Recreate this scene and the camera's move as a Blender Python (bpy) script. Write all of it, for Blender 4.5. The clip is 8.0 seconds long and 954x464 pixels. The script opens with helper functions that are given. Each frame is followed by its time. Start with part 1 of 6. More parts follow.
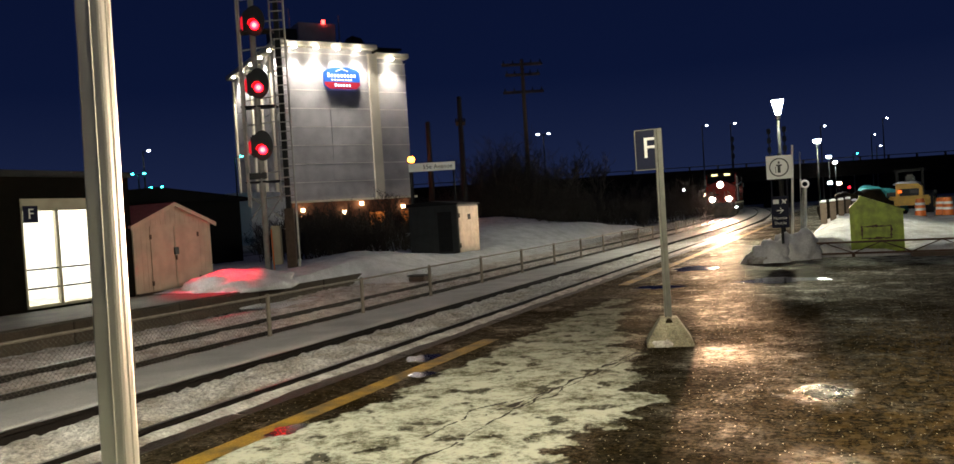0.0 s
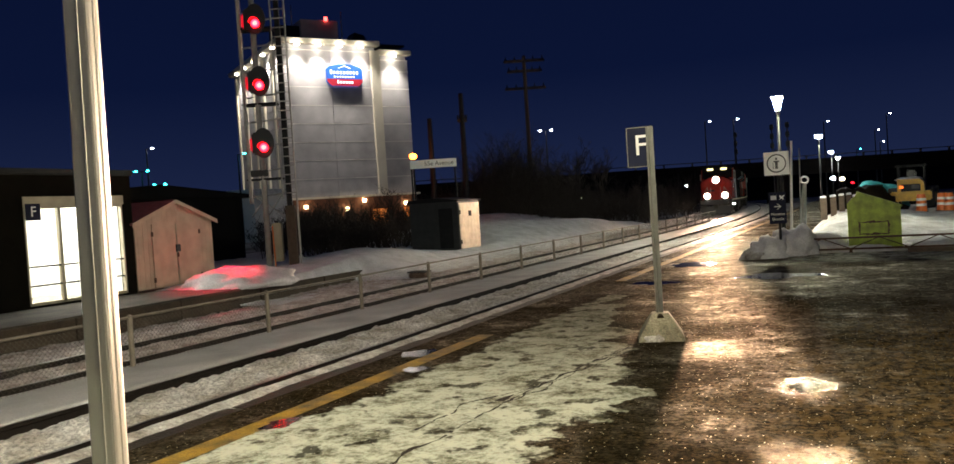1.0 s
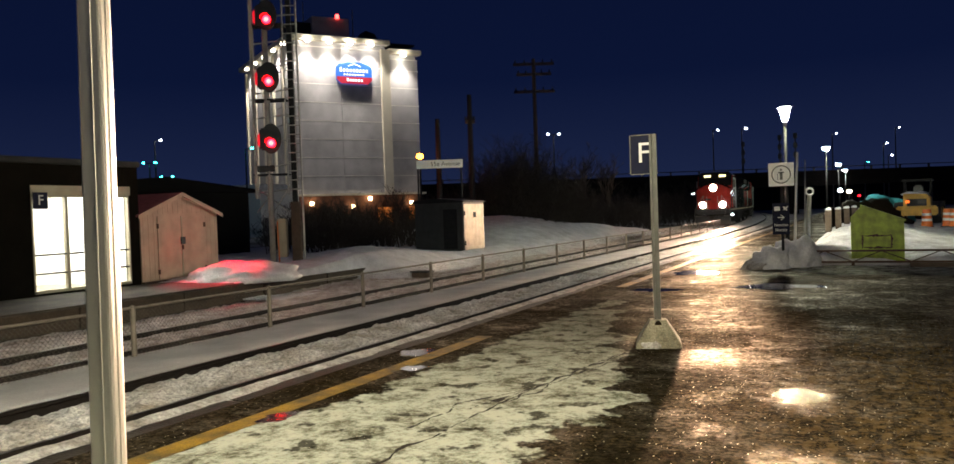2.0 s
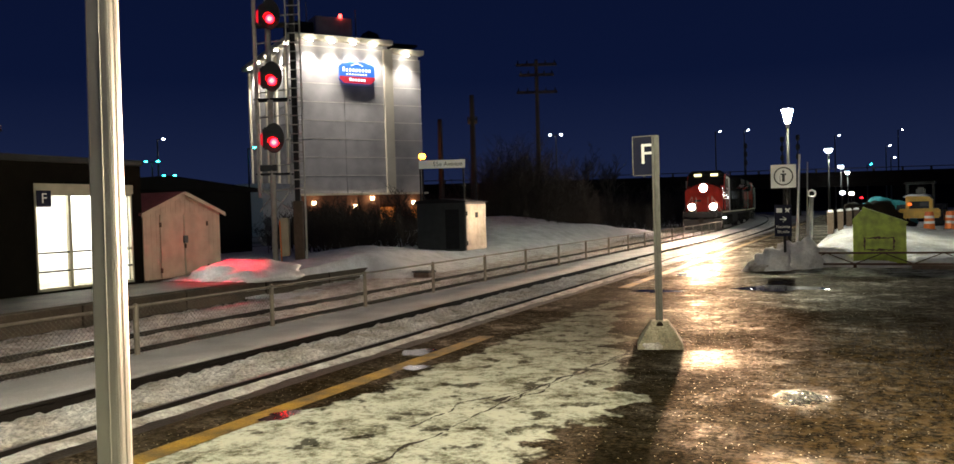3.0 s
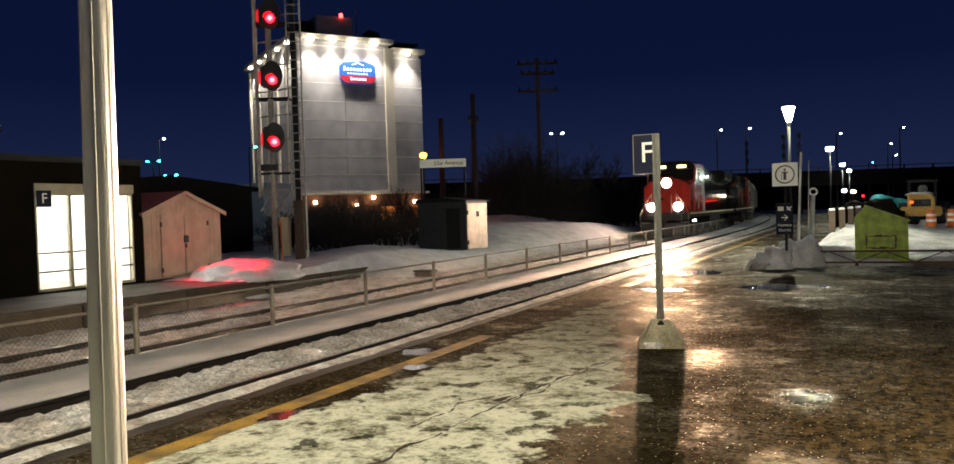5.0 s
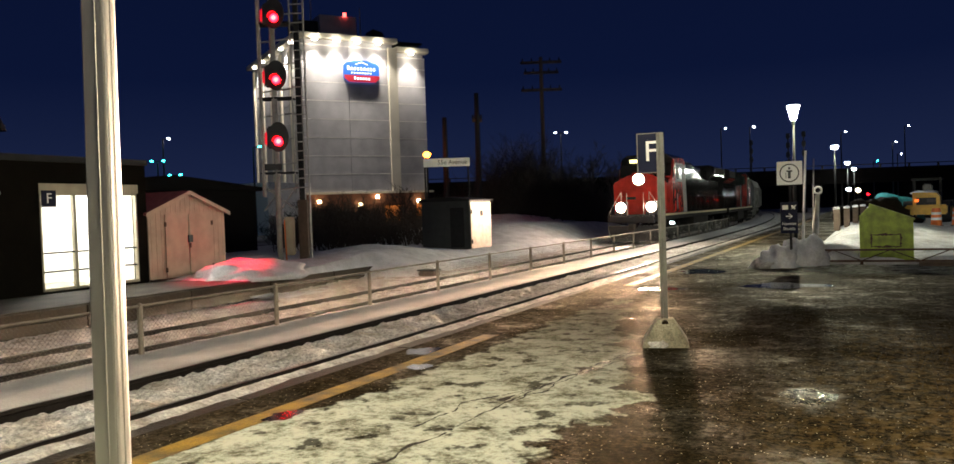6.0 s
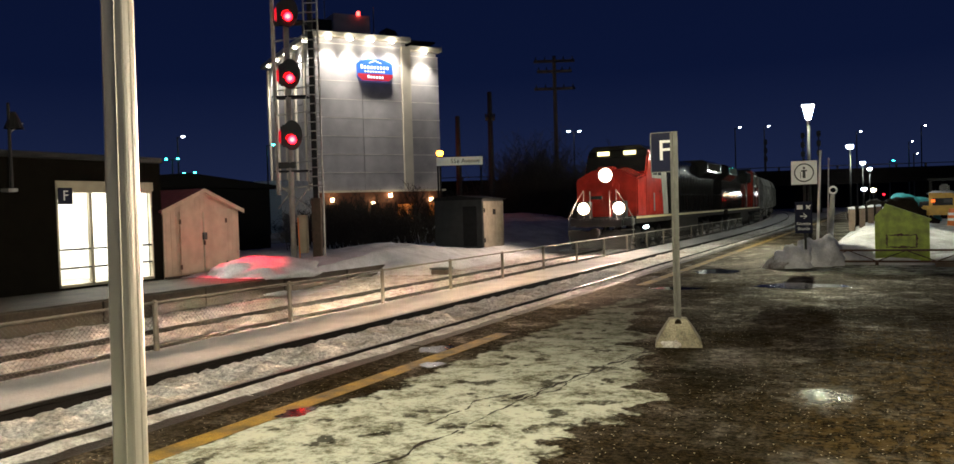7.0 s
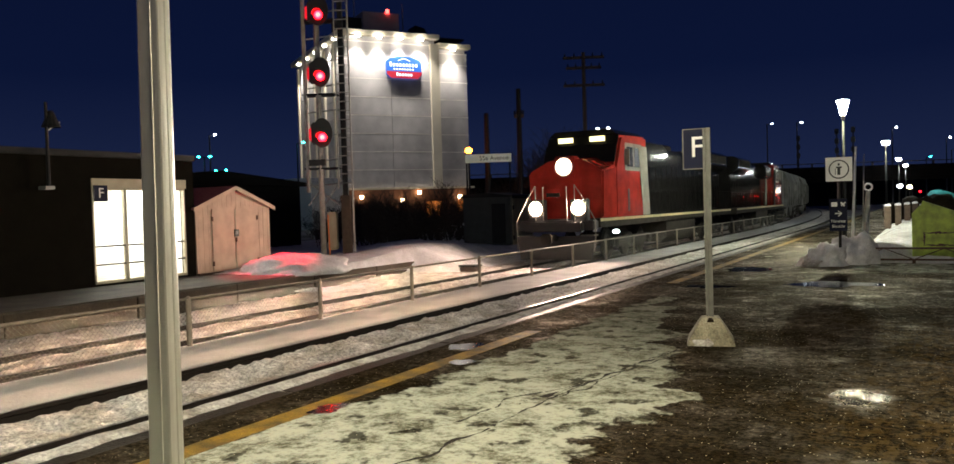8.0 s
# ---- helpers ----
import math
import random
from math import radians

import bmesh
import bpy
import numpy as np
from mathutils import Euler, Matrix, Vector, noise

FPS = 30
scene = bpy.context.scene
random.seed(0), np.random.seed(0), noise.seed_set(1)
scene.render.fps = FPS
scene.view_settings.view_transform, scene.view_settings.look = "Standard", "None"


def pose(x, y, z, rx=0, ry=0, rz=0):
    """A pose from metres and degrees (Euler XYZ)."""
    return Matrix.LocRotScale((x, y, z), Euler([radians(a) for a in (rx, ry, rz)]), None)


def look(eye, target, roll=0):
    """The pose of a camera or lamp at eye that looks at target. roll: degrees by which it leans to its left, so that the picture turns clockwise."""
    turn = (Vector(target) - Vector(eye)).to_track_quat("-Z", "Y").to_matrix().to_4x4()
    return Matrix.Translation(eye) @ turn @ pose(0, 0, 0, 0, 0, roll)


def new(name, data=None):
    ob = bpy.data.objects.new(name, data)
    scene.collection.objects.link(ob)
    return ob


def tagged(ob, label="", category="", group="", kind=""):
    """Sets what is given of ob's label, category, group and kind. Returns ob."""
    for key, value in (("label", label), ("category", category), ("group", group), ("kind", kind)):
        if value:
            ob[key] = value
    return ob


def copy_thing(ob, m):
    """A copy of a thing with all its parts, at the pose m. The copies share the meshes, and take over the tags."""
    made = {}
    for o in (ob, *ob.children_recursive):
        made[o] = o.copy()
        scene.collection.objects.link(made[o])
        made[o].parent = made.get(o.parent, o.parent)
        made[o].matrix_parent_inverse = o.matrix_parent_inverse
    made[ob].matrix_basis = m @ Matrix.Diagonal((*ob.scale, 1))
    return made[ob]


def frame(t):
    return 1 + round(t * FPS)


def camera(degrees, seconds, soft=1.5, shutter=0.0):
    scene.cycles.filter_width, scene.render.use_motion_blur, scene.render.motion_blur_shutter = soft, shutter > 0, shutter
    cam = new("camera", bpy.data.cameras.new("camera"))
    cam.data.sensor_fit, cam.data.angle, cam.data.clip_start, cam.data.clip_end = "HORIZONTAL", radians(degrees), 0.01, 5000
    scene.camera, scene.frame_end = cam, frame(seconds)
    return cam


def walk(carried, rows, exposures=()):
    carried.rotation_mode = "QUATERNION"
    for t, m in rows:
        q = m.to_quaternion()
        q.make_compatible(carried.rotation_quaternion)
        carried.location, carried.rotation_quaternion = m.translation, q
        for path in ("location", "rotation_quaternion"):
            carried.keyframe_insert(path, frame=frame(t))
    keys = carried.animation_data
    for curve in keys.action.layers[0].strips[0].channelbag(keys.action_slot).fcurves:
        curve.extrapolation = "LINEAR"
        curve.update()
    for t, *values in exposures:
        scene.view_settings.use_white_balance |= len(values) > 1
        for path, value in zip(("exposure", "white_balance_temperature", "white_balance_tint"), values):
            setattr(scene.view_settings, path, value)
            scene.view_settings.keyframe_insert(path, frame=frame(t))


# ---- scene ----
cam = camera(61.0, 8.0, soft=1.5)


def eye_rows():
    rows = [
        (0.0, -0.239, 0.116, 1.739, -1.31, 3.59, 25.04), (0.5, -0.181, 0.026, 1.735, -1.44, 3.85, 25.14),
        (1.0, -0.074, 0.053, 1.740, -1.55, 3.73, 25.29), (1.5, -0.008, 0.027, 1.745, -1.46, 2.61, 25.41),
        (3.0, 0.003, -0.032, 1.745, -1.40, 1.71, 25.82), (3.5, 0.003, -0.022, 1.757, -1.35, 1.72, 25.77),
        (4.0, 0.007, -0.021, 1.754, -1.36, 1.79, 25.86), (4.5, 0.003, -0.006, 1.744, -1.42, 1.78, 25.84),
        (6.0, -0.001, 0.017, 1.746, -1.52, 1.94, 26.19), (6.5, -0.008, 0.009, 1.745, -1.54, 1.73, 26.26),
        (7.0, 0.000, -0.000, 1.745, -1.58, 1.73, 27.08), (7.5, 0.003, -0.001, 1.741, -1.57, 1.67, 28.45),
        (8.0, -0.027, 0.009, 1.747, -1.72, 1.73, 29.09)]
    return [(t, pose(x, y, z, 90 + p, r, a)) for t, x, y, z, p, r, a in rows]


walk(cam, eye_rows())

# ---- world: clear winter dusk, deep blue overhead ----
world = bpy.data.worlds.new("dusk")
scene.world = world
world.use_nodes = True
wn, wl = world.node_tree.nodes, world.node_tree.links
wtc, wsep, wramp = wn.new("ShaderNodeTexCoord"), wn.new("ShaderNodeSeparateXYZ"), wn.new("ShaderNodeValToRGB")
wl.new(wtc.outputs["Generated"], wsep.inputs[0])
wl.new(wsep.outputs["Z"], wramp.inputs[0])
wramp.color_ramp.elements[0].position, wramp.color_ramp.elements[0].color = 0.0, (0.010, 0.016, 0.048, 1)
wramp.color_ramp.elements[1].position, wramp.color_ramp.elements[1].color = 0.55, (0.0014, 0.0030, 0.016, 1)
mid_sky = wramp.color_ramp.elements.new(0.16)
mid_sky.color = (0.0028, 0.0060, 0.027, 1)
wl.new(wramp.outputs[0], wn["Background"].inputs[0])
wn["Background"].inputs[1].default_value = 1.0

LANTERN, ROW_LANTERN, HOTEL_SPOT, BEAM, RIM = 1000.0, 560.0, 5700.0, 7800000.0, 500.0
scene.view_settings.exposure = 0.28


# ---- materials ----
def mat(name, col, rough=0.6, metal=0.0, var=0.3, scale=3.0, bump=0.15, bscale=45.0, col2=None, spec=0.5, piece=False, speck=0.0):
    m = bpy.data.materials.new(name)
    m.use_nodes = True
    n, l = m.node_tree.nodes, m.node_tree.links
    b = n["Principled BSDF"]
    tc = n.new("ShaderNodeTexCoord")
    n1, n2 = n.new("ShaderNodeTexNoise"), n.new("ShaderNodeTexNoise")
    n1.inputs["Scale"].default_value, n1.inputs["Detail"].default_value = scale, 6
    n2.inputs["Scale"].default_value, n2.inputs["Detail"].default_value = bscale, 4
    l.new(tc.outputs["Object"], n1.inputs["Vector"])
    l.new(tc.outputs["Object"], n2.inputs["Vector"])
    mx = n.new("ShaderNodeMix")
    mx.data_type = "RGBA"
    c2 = col2 or tuple(c * (1 - var) for c in col)
    mx.inputs[6].default_value, mx.inputs[7].default_value = (*col, 1), (*c2, 1)
    mr = n.new("ShaderNodeMapRange")
    mr.inputs[1].default_value, mr.inputs[2].default_value = 0.35, 0.68
    l.new(n1.outputs["Fac"], mr.inputs[0])
    fac = mr.outputs[0]
    if piece:
        oi, ad = n.new("ShaderNodeObjectInfo"), n.new("ShaderNodeMath")
        ad.operation = "MULTIPLY_ADD"
        ad.inputs[1].default_value = 0.6
        l.new(oi.outputs["Random"], ad.inputs[0])
        l.new(fac, ad.inputs[2])
        fac = ad.outputs[0]
    l.new(fac, mx.inputs[0])
    out = mx.outputs[2]
    if speck:
        n3, r3, m3 = n.new("ShaderNodeTexNoise"), n.new("ShaderNodeMapRange"), n.new("ShaderNodeMix")
        n3.inputs["Scale"].default_value, n3.inputs["Detail"].default_value, n3.inputs["Roughness"].default_value = bscale * 1.7, 6, 0.75
        l.new(tc.outputs["Object"], n3.inputs["Vector"])
        r3.inputs[1].default_value, r3.inputs[2].default_value, r3.inputs[3].default_value, r3.inputs[4].default_value = 0.40, 0.60, 1.0 - speck, 1.0
        l.new(n3.outputs["Fac"], r3.inputs[0])
        m3.data_type, m3.blend_type = "RGBA", "MULTIPLY"
        m3.inputs[0].default_value = 1.0
        l.new(out, m3.inputs[6])
        l.new(r3.outputs[0], m3.inputs[7])
        out = m3.outputs[2]
    l.new(out, b.inputs["Base Color"])
    rr = n.new("ShaderNodeMapRange")
    rr.inputs[3].default_value, rr.inputs[4].default_value = max(0.02, rough - 0.12), min(1, rough + 0.12)
    l.new(n2.outputs["Fac"], rr.inputs[0])
    l.new(rr.outputs[0], b.inputs["Roughness"])
    b.inputs["Metallic"].default_value = metal
    b.inputs["Specular IOR Level"].default_value = spec
    if bump:
        bp = n.new("ShaderNodeBump")
        bp.inputs["Strength"].default_value, bp.inputs["Distance"].default_value = bump, 0.02
        l.new(n2.outputs["Fac"], bp.inputs["Height"])
        l.new(bp.outputs[0], b.inputs["Normal"])
    return m


def glow(name, col, strength):
    m = bpy.data.materials.new(name)
    m.use_nodes = True
    b = m.node_tree.nodes["Principled BSDF"]
    b.inputs["Base Color"].default_value = (*[0.6 * c for c in col], 1)
    b.inputs["Emission Color"].default_value = (*col, 1)
    b.inputs["Emission Strength"].default_value = strength
    return m


def glass(name):
    m = bpy.data.materials.new(name)
    m.use_nodes = True
    b = m.node_tree.nodes["Principled BSDF"]
    b.inputs["Transmission Weight"].default_value, b.inputs["Roughness"].default_value = 1.0, 0.03
    b.inputs["IOR"].default_value = 1.3
    return m


def wet_ground(name):
    """Wet asphalt with worn patches of packed snow and ice."""
    m = bpy.data.materials.new(name)
    m.use_nodes = True
    n, l = m.node_tree.nodes, m.node_tree.links
    b = n["Principled BSDF"]
    tc = n.new("ShaderNodeTexCoord")
    src = tc.outputs["Object"]

    def noise_tex(scale, detail=6, rough=0.6, stretch=None):
        t = n.new("ShaderNodeTexNoise")
        t.inputs["Scale"].default_value, t.inputs["Detail"].default_value, t.inputs["Roughness"].default_value = scale, detail, rough
        if stretch:
            mp = n.new("ShaderNodeMapping")
            mp.inputs["Scale"].default_value = stretch
            l.new(src, mp.inputs[0])
            l.new(mp.outputs[0], t.inputs["Vector"])
        else:
            l.new(src, t.inputs["Vector"])
        return t.outputs["Fac"]

    def math_node(op, a, c, d=None):
        k = n.new("ShaderNodeMath")
        k.operation = op
        for i, v in enumerate((a, c, d)):
            if v is None:
                continue
            if isinstance(v, (int, float)):
                k.inputs[i].default_value = v
            else:
                l.new(v, k.inputs[i])
        return k.outputs[0]

    def ramp(v, a, c, lo=0.0, hi=1.0):
        k = n.new("ShaderNodeMapRange")
        k.interpolation_type = "SMOOTHSTEP"
        k.inputs[1].default_value, k.inputs[2].default_value, k.inputs[3].default_value, k.inputs[4].default_value = a, c, lo, hi
        l.new(v, k.inputs[0])
        return k.outputs[0]

    sep = n.new("ShaderNodeSeparateXYZ")
    l.new(src, sep.inputs[0])
    x, y = sep.outputs["X"], sep.outputs["Y"]
    big, medium, fine = noise_tex(0.55, 5, 0.62), noise_tex(1.5, 8, 0.60), noise_tex(22, 7, 0.78)
    lobes = noise_tex(1.15, 7, 0.56)
    # packed snow fills the near platform's middle and narrows towards the yellow line farther on
    xl = math_node("ADD", x, math_node("MULTIPLY_ADD", noise_tex(2.2, 6, 0.6), 0.9, -0.45))
    edge_x = math_node("MAXIMUM", math_node("MULTIPLY_ADD", math_node("MAXIMUM", math_node("ADD", y, -7.3), 0.0), -0.30, -2.0), -4.5)
    inner = math_node("SUBTRACT", edge_x, math_node("ADD", x, math_node("MULTIPLY_ADD", lobes, 2.6, -1.3)))
    strip = math_node("MULTIPLY", ramp(math_node("ADD", xl, ramp(y, 5.0, 6.6, 0.25, -0.12)), -4.80, -4.40), ramp(inner, -0.16, 0.20))
    xw = math_node("ADD", x, math_node("MULTIPLY_ADD", big, 1.6, -0.8))
    yard = math_node("MULTIPLY", math_node("MULTIPLY", ramp(xw, 0.0, 2.0), ramp(y, 6.0, 13.0)), 0.27)
    far = math_node("MULTIPLY", math_node("MULTIPLY", ramp(y, 9.0, 17.0), ramp(xw, -4.6, -3.6)), 0.16)
    lot = math_node("MULTIPLY", ramp(math_node("MULTIPLY_ADD", big, 2.0, y), 19.6, 22.2), ramp(x, -2.6, -1.4))
    far = math_node("MAXIMUM", far, math_node("MULTIPLY", lot, 0.80))
    amount = math_node("MAXIMUM", math_node("MAXIMUM", strip, yard), far)
    level = math_node("MULTIPLY_ADD", medium, 0.80, math_node("MULTIPLY", fine, 0.20))
    snow = math_node("SUBTRACT", math_node("MULTIPLY_ADD", level, 1.5, math_node("MULTIPLY", amount, 0.78)), 1.16)
    snow = math_node("MULTIPLY", ramp(snow, -0.02, 0.22), math_node("MAXIMUM", ramp(y, 6.0, 12.0, 1.0, 0.42), ramp(y, 18.5, 22.0)))
    # trodden and thawed blotches inside the packed snow
    thawed = ramp(math_node("MULTIPLY_ADD", noise_tex(3.4, 6, 0.58, (1.0, 0.8, 1.0)), 0.85, math_node("MULTIPLY", fine, 0.15)), 0.545, 0.61)
    wetness = ramp(noise_tex(1.3, 12, 0.74), 0.50, 0.72)
    asphalt = n.new("ShaderNodeMix")
    asphalt.data_type = "RGBA"
    asphalt.inputs[6].default_value, asphalt.inputs[7].default_value = (0.006, 0.0042, 0.0012, 1), (0.040, 0.025, 0.007, 1)
    l.new(math_node("MULTIPLY", ramp(fine, 0.44, 0.64), ramp(math_node("MULTIPLY_ADD", big, 0.55, math_node("MULTIPLY", medium, 0.45)), 0.36, 0.62, 0.25, 1.35)), asphalt.inputs[0])
    # brown frost on the asphalt away from the trodden way
    crumbs = ramp(math_node("MULTIPLY_ADD", noise_tex(9, 7, 0.66, (1.0, 0.55, 1.0)), 0.7, math_node("MULTIPLY", fine, 0.3)), 0.46, 0.56)
    crumbs = math_node("MULTIPLY", crumbs, math_node("MULTIPLY", ramp(math_node("ADD", x, math_node("MULTIPLY_ADD", big, 2.4, -1.2)), -1.3, 0.5), ramp(y, 13.5, 10.0)))
    frosted = n.new("ShaderNodeMix")
    frosted.data_type = "RGBA"
    frosted.inputs[7].default_value = (0.085, 0.054, 0.017, 1)
    l.new(crumbs, frosted.inputs[0])
    l.new(asphalt.outputs[2], frosted.inputs[6])
    grit = n.new("ShaderNodeTexVoronoi")
    grit.inputs["Scale"].default_value = 40
    l.new(src, grit.inputs["Vector"])
    icy = n.new("ShaderNodeMix")
    icy.data_type = "RGBA"
    icy.inputs[6].default_value, icy.inputs[7].default_value = (0.115, 0.110, 0.068, 1), (0.55, 0.565, 0.46, 1)
    l.new(ramp(math_node("MULTIPLY_ADD", fine, 0.28, math_node("MULTIPLY_ADD", noise_tex(2.3, 10, 0.68), 0.42, math_node("MULTIPLY", noise_tex(8.0, 8, 0.72), 0.30))), 0.41, 0.55), icy.inputs[0])
    mix = n.new("ShaderNodeMix")
    mix.data_type = "RGBA"
    l.new(math_node("MULTIPLY", snow, math_node("MULTIPLY_ADD", thawed, -0.86, 1.0)), mix.inputs[0])
    l.new(frosted.outputs[2], mix.inputs[6])
    l.new(icy.outputs[2], mix.inputs[7])
    sep2 = n.new("ShaderNodeSeparateColor")
    l.new(grit.outputs["Color"], sep2.inputs[0])
    chip = math_node("MULTIPLY", ramp(sep2.outputs[0], 0.915, 0.925), ramp(grit.outputs["Distance"], 0.16, 0.30, 1.0, 0.0))
    stones = n.new("ShaderNodeMix")
    stones.data_type = "RGBA"
    stones.inputs[7].default_value = (0.62, 0.56, 0.42, 1)
    l.new(chip, stones.inputs[0])
    l.new(mix.outputs[2], stones.inputs[6])
    # soft-edged films of meltwater
    spot = None
    for px, py, tight, full in ((-0.60, 7.7, 4.0, 1.0), (-1.65, 9.3, 1.8, 0.32), (-0.50, 5.6, 4.0, 0.6)):
        wx, wy = math_node("ADD", x, -px), math_node("MULTIPLY", math_node("ADD", y, -py), 0.7)
        reach = math_node("MULTIPLY_ADD", fine, 1.3, math_node("MULTIPLY_ADD", medium, 1.8, math_node("MULTIPLY", math_node("ADD", math_node("MULTIPLY", wx, wx), math_node("MULTIPLY", wy, wy)), tight)))
        film = ramp(reach, 1.25, 2.25, full, 0.0)
        spot = film if spot is None else math_node("MAXIMUM", spot, film)
    wetness = math_node("MAXIMUM", wetness, spot)
    matt, shine, blend_, fres = n.new("ShaderNodeBsdfDiffuse"), n.new("ShaderNodeBsdfGlossy"), n.new("ShaderNodeMixShader"), n.new("ShaderNodeFresnel")
    l.new(stones.outputs[2], matt.inputs["Color"])
    shine.inputs["Color"].default_value = (1.0, 0.92, 0.78, 1)
    fres.inputs["IOR"].default_value = 1.33
    wet_rough = math_node("MULTIPLY_ADD", spot, -0.20, ramp(wetness, 0.0, 1.0, 0.52, 0.32))
    rough = math_node("MULTIPLY_ADD", snow, 0.35, wet_rough)
    l.new(rough, shine.inputs["Roughness"])
    gloss = math_node("MULTIPLY", fres.outputs[0], math_node("MULTIPLY_ADD", wetness, 0.46, 0.11))
    gloss = math_node("MULTIPLY", gloss, ramp(math_node("MULTIPLY_ADD", fine, 0.5, math_node("MULTIPLY", noise_tex(7, 9, 0.75), 0.5)), 0.42, 0.60, 0.25, 1.9))
    gloss = math_node("MULTIPLY", gloss, ramp(noise_tex(0.42, 7, 0.66), 0.36, 0.64, 0.35, 1.6))
    gloss = math_node("MULTIPLY", gloss, math_node("MULTIPLY_ADD", spot, 1.3, 1.0))
    l.new(math_node("MULTIPLY", gloss, math_node("MULTIPLY_ADD", snow, -0.85, 1.0)), blend_.inputs[0])
    l.new(matt.outputs[0], blend_.inputs[1])
    l.new(shine.outputs[0], blend_.inputs[2])
    l.new(blend_.outputs[0], n["Material Output"].inputs["Surface"])
    bp = n.new("ShaderNodeBump")
    bp.inputs["Distance"].default_value = 0.022
    l.new(math_node("MULTIPLY_ADD", spot, -0.70, 1.0), bp.inputs["Strength"])
    l.new(math_node("ADD", fine, math_node("MULTIPLY", snow, 0.6)), bp.inputs["Height"])
    l.new(bp.outputs[0], matt.inputs["Normal"])
    l.new(bp.outputs[0], shine.inputs["Normal"])
    n.remove(b)
    return m


WET = wet_ground("wet_asphalt_with_ice")
SNOW = mat("snow", (0.80, 0.80, 0.82), 0.75, var=0.3, scale=1.6, bump=0.7, bscale=12, speck=0.25)
DIRTY_SNOW = mat("dirty_snow", (0.62, 0.60, 0.57), 0.8, scale=3.5, bump=0.9, bscale=14, col2=(0.26, 0.23, 0.20), speck=0.5)
FAR_SNOW = mat("crumbled_snow", (0.84, 0.78, 0.74), 0.75, scale=2.2, bump=1.0, bscale=6, col2=(0.42, 0.34, 0.29), speck=0.5)
TRACK_SNOW = mat("trampled_snow", (0.90, 0.88, 0.84), 0.75, scale=1.6, bump=1.0, bscale=12, col2=(0.46, 0.41, 0.34), speck=0.65)
YARD_SNOW = mat("yard_snow", (0.78, 0.79, 0.78), 0.75, scale=0.9, bump=0.8, bscale=9, col2=(0.36, 0.35, 0.32), speck=0.35)
STRIP_SNOW = mat("smooth_grey_snow", (0.52, 0.51, 0.50), 0.8, scale=1.2, bump=0.35, bscale=30, var=0.3, speck=0.2)
GROUND = mat("frozen_ground", (0.34, 0.34, 0.36), 0.9, scale=0.12, bump=0.4, bscale=1.5, col2=(0.06, 0.055, 0.05))
WATER = mat("standing_water", (0.008, 0.007, 0.005), 0.08, var=0.2, bump=0.02, bscale=9, spec=0.5)
CONCRETE = mat("concrete", (0.44, 0.41, 0.34), 0.8, scale=5, bump=0.6, bscale=40, col2=(0.22, 0.20, 0.15), speck=0.35)
OLD_CONCRETE = mat("weathered_block_concrete", (0.34, 0.31, 0.22), 0.85, scale=4, bump=0.9, bscale=22, col2=(0.13, 0.115, 0.07), speck=0.5)
DARK_CONCRETE = mat("stained_concrete", (0.10, 0.082, 0.058), 0.85, scale=1.5, bump=0.6, bscale=20, var=0.6, speck=0.5)
WET_STONE = mat("wet_dark_coping", (0.026, 0.020, 0.010), 0.5, scale=2.2, bump=0.7, bscale=30, col2=(0.010, 0.008, 0.004), speck=0.6)
YELLOW_PAINT = mat("worn_yellow_paint", (0.45, 0.26, 0.012), 0.6, scale=3.2, bump=0.5, bscale=50, col2=(0.05, 0.035, 0.015), speck=0.6)
RAIL_STEEL = mat("rail_steel", (0.016, 0.012, 0.010), 0.75, 0.1, scale=8, bump=0.2, spec=0.2)
RAIL_TOP = mat("worn_rail_head", (0.20, 0.18, 0.16), 0.32, 0.8, scale=1.5, bump=0.05, col2=(0.03, 0.025, 0.02))
RUST = mat("rusty_steel", (0.10, 0.055, 0.035), 0.75, 0.3, scale=8)
SLEEPER = mat("weathered_sleeper", (0.12, 0.09, 0.07), 0.85, scale=6, bump=0.5, piece=True)
GRIME = mat("wet_grime", (0.020, 0.014, 0.007), 0.7, scale=9, bump=0.6, spec=0.1)
GALV = mat("galvanised_steel", (0.42, 0.42, 0.40), 0.45, 0.7, scale=7, var=0.25, bump=0.05)
SIGNAL_STEEL = mat("grey_painted_signal_steel", (0.46, 0.45, 0.42), 0.55, 0.15, scale=4, var=0.3, bump=0.1)
FENCE_STEEL = mat("weathered_fence_steel", (0.24, 0.205, 0.165), 0.55, 0.4, scale=6, var=0.35, bump=0.1)
ALU = mat("brushed_aluminium", (0.64, 0.65, 0.62), 0.36, 0.60, scale=0.8, var=0.10, bump=0)
OLD_GALV = mat("weathered_post_steel", (0.16, 0.155, 0.135), 0.55, 0.4, scale=7, var=0.3, bump=0.1)
WIRE = mat("chain_link_wire", (0.10, 0.09, 0.075), 0.55, 0.4, bump=0)
DARK = mat("dark_painted_steel", (0.020, 0.021, 0.022), 0.55, 0.0, scale=5, spec=0.15)
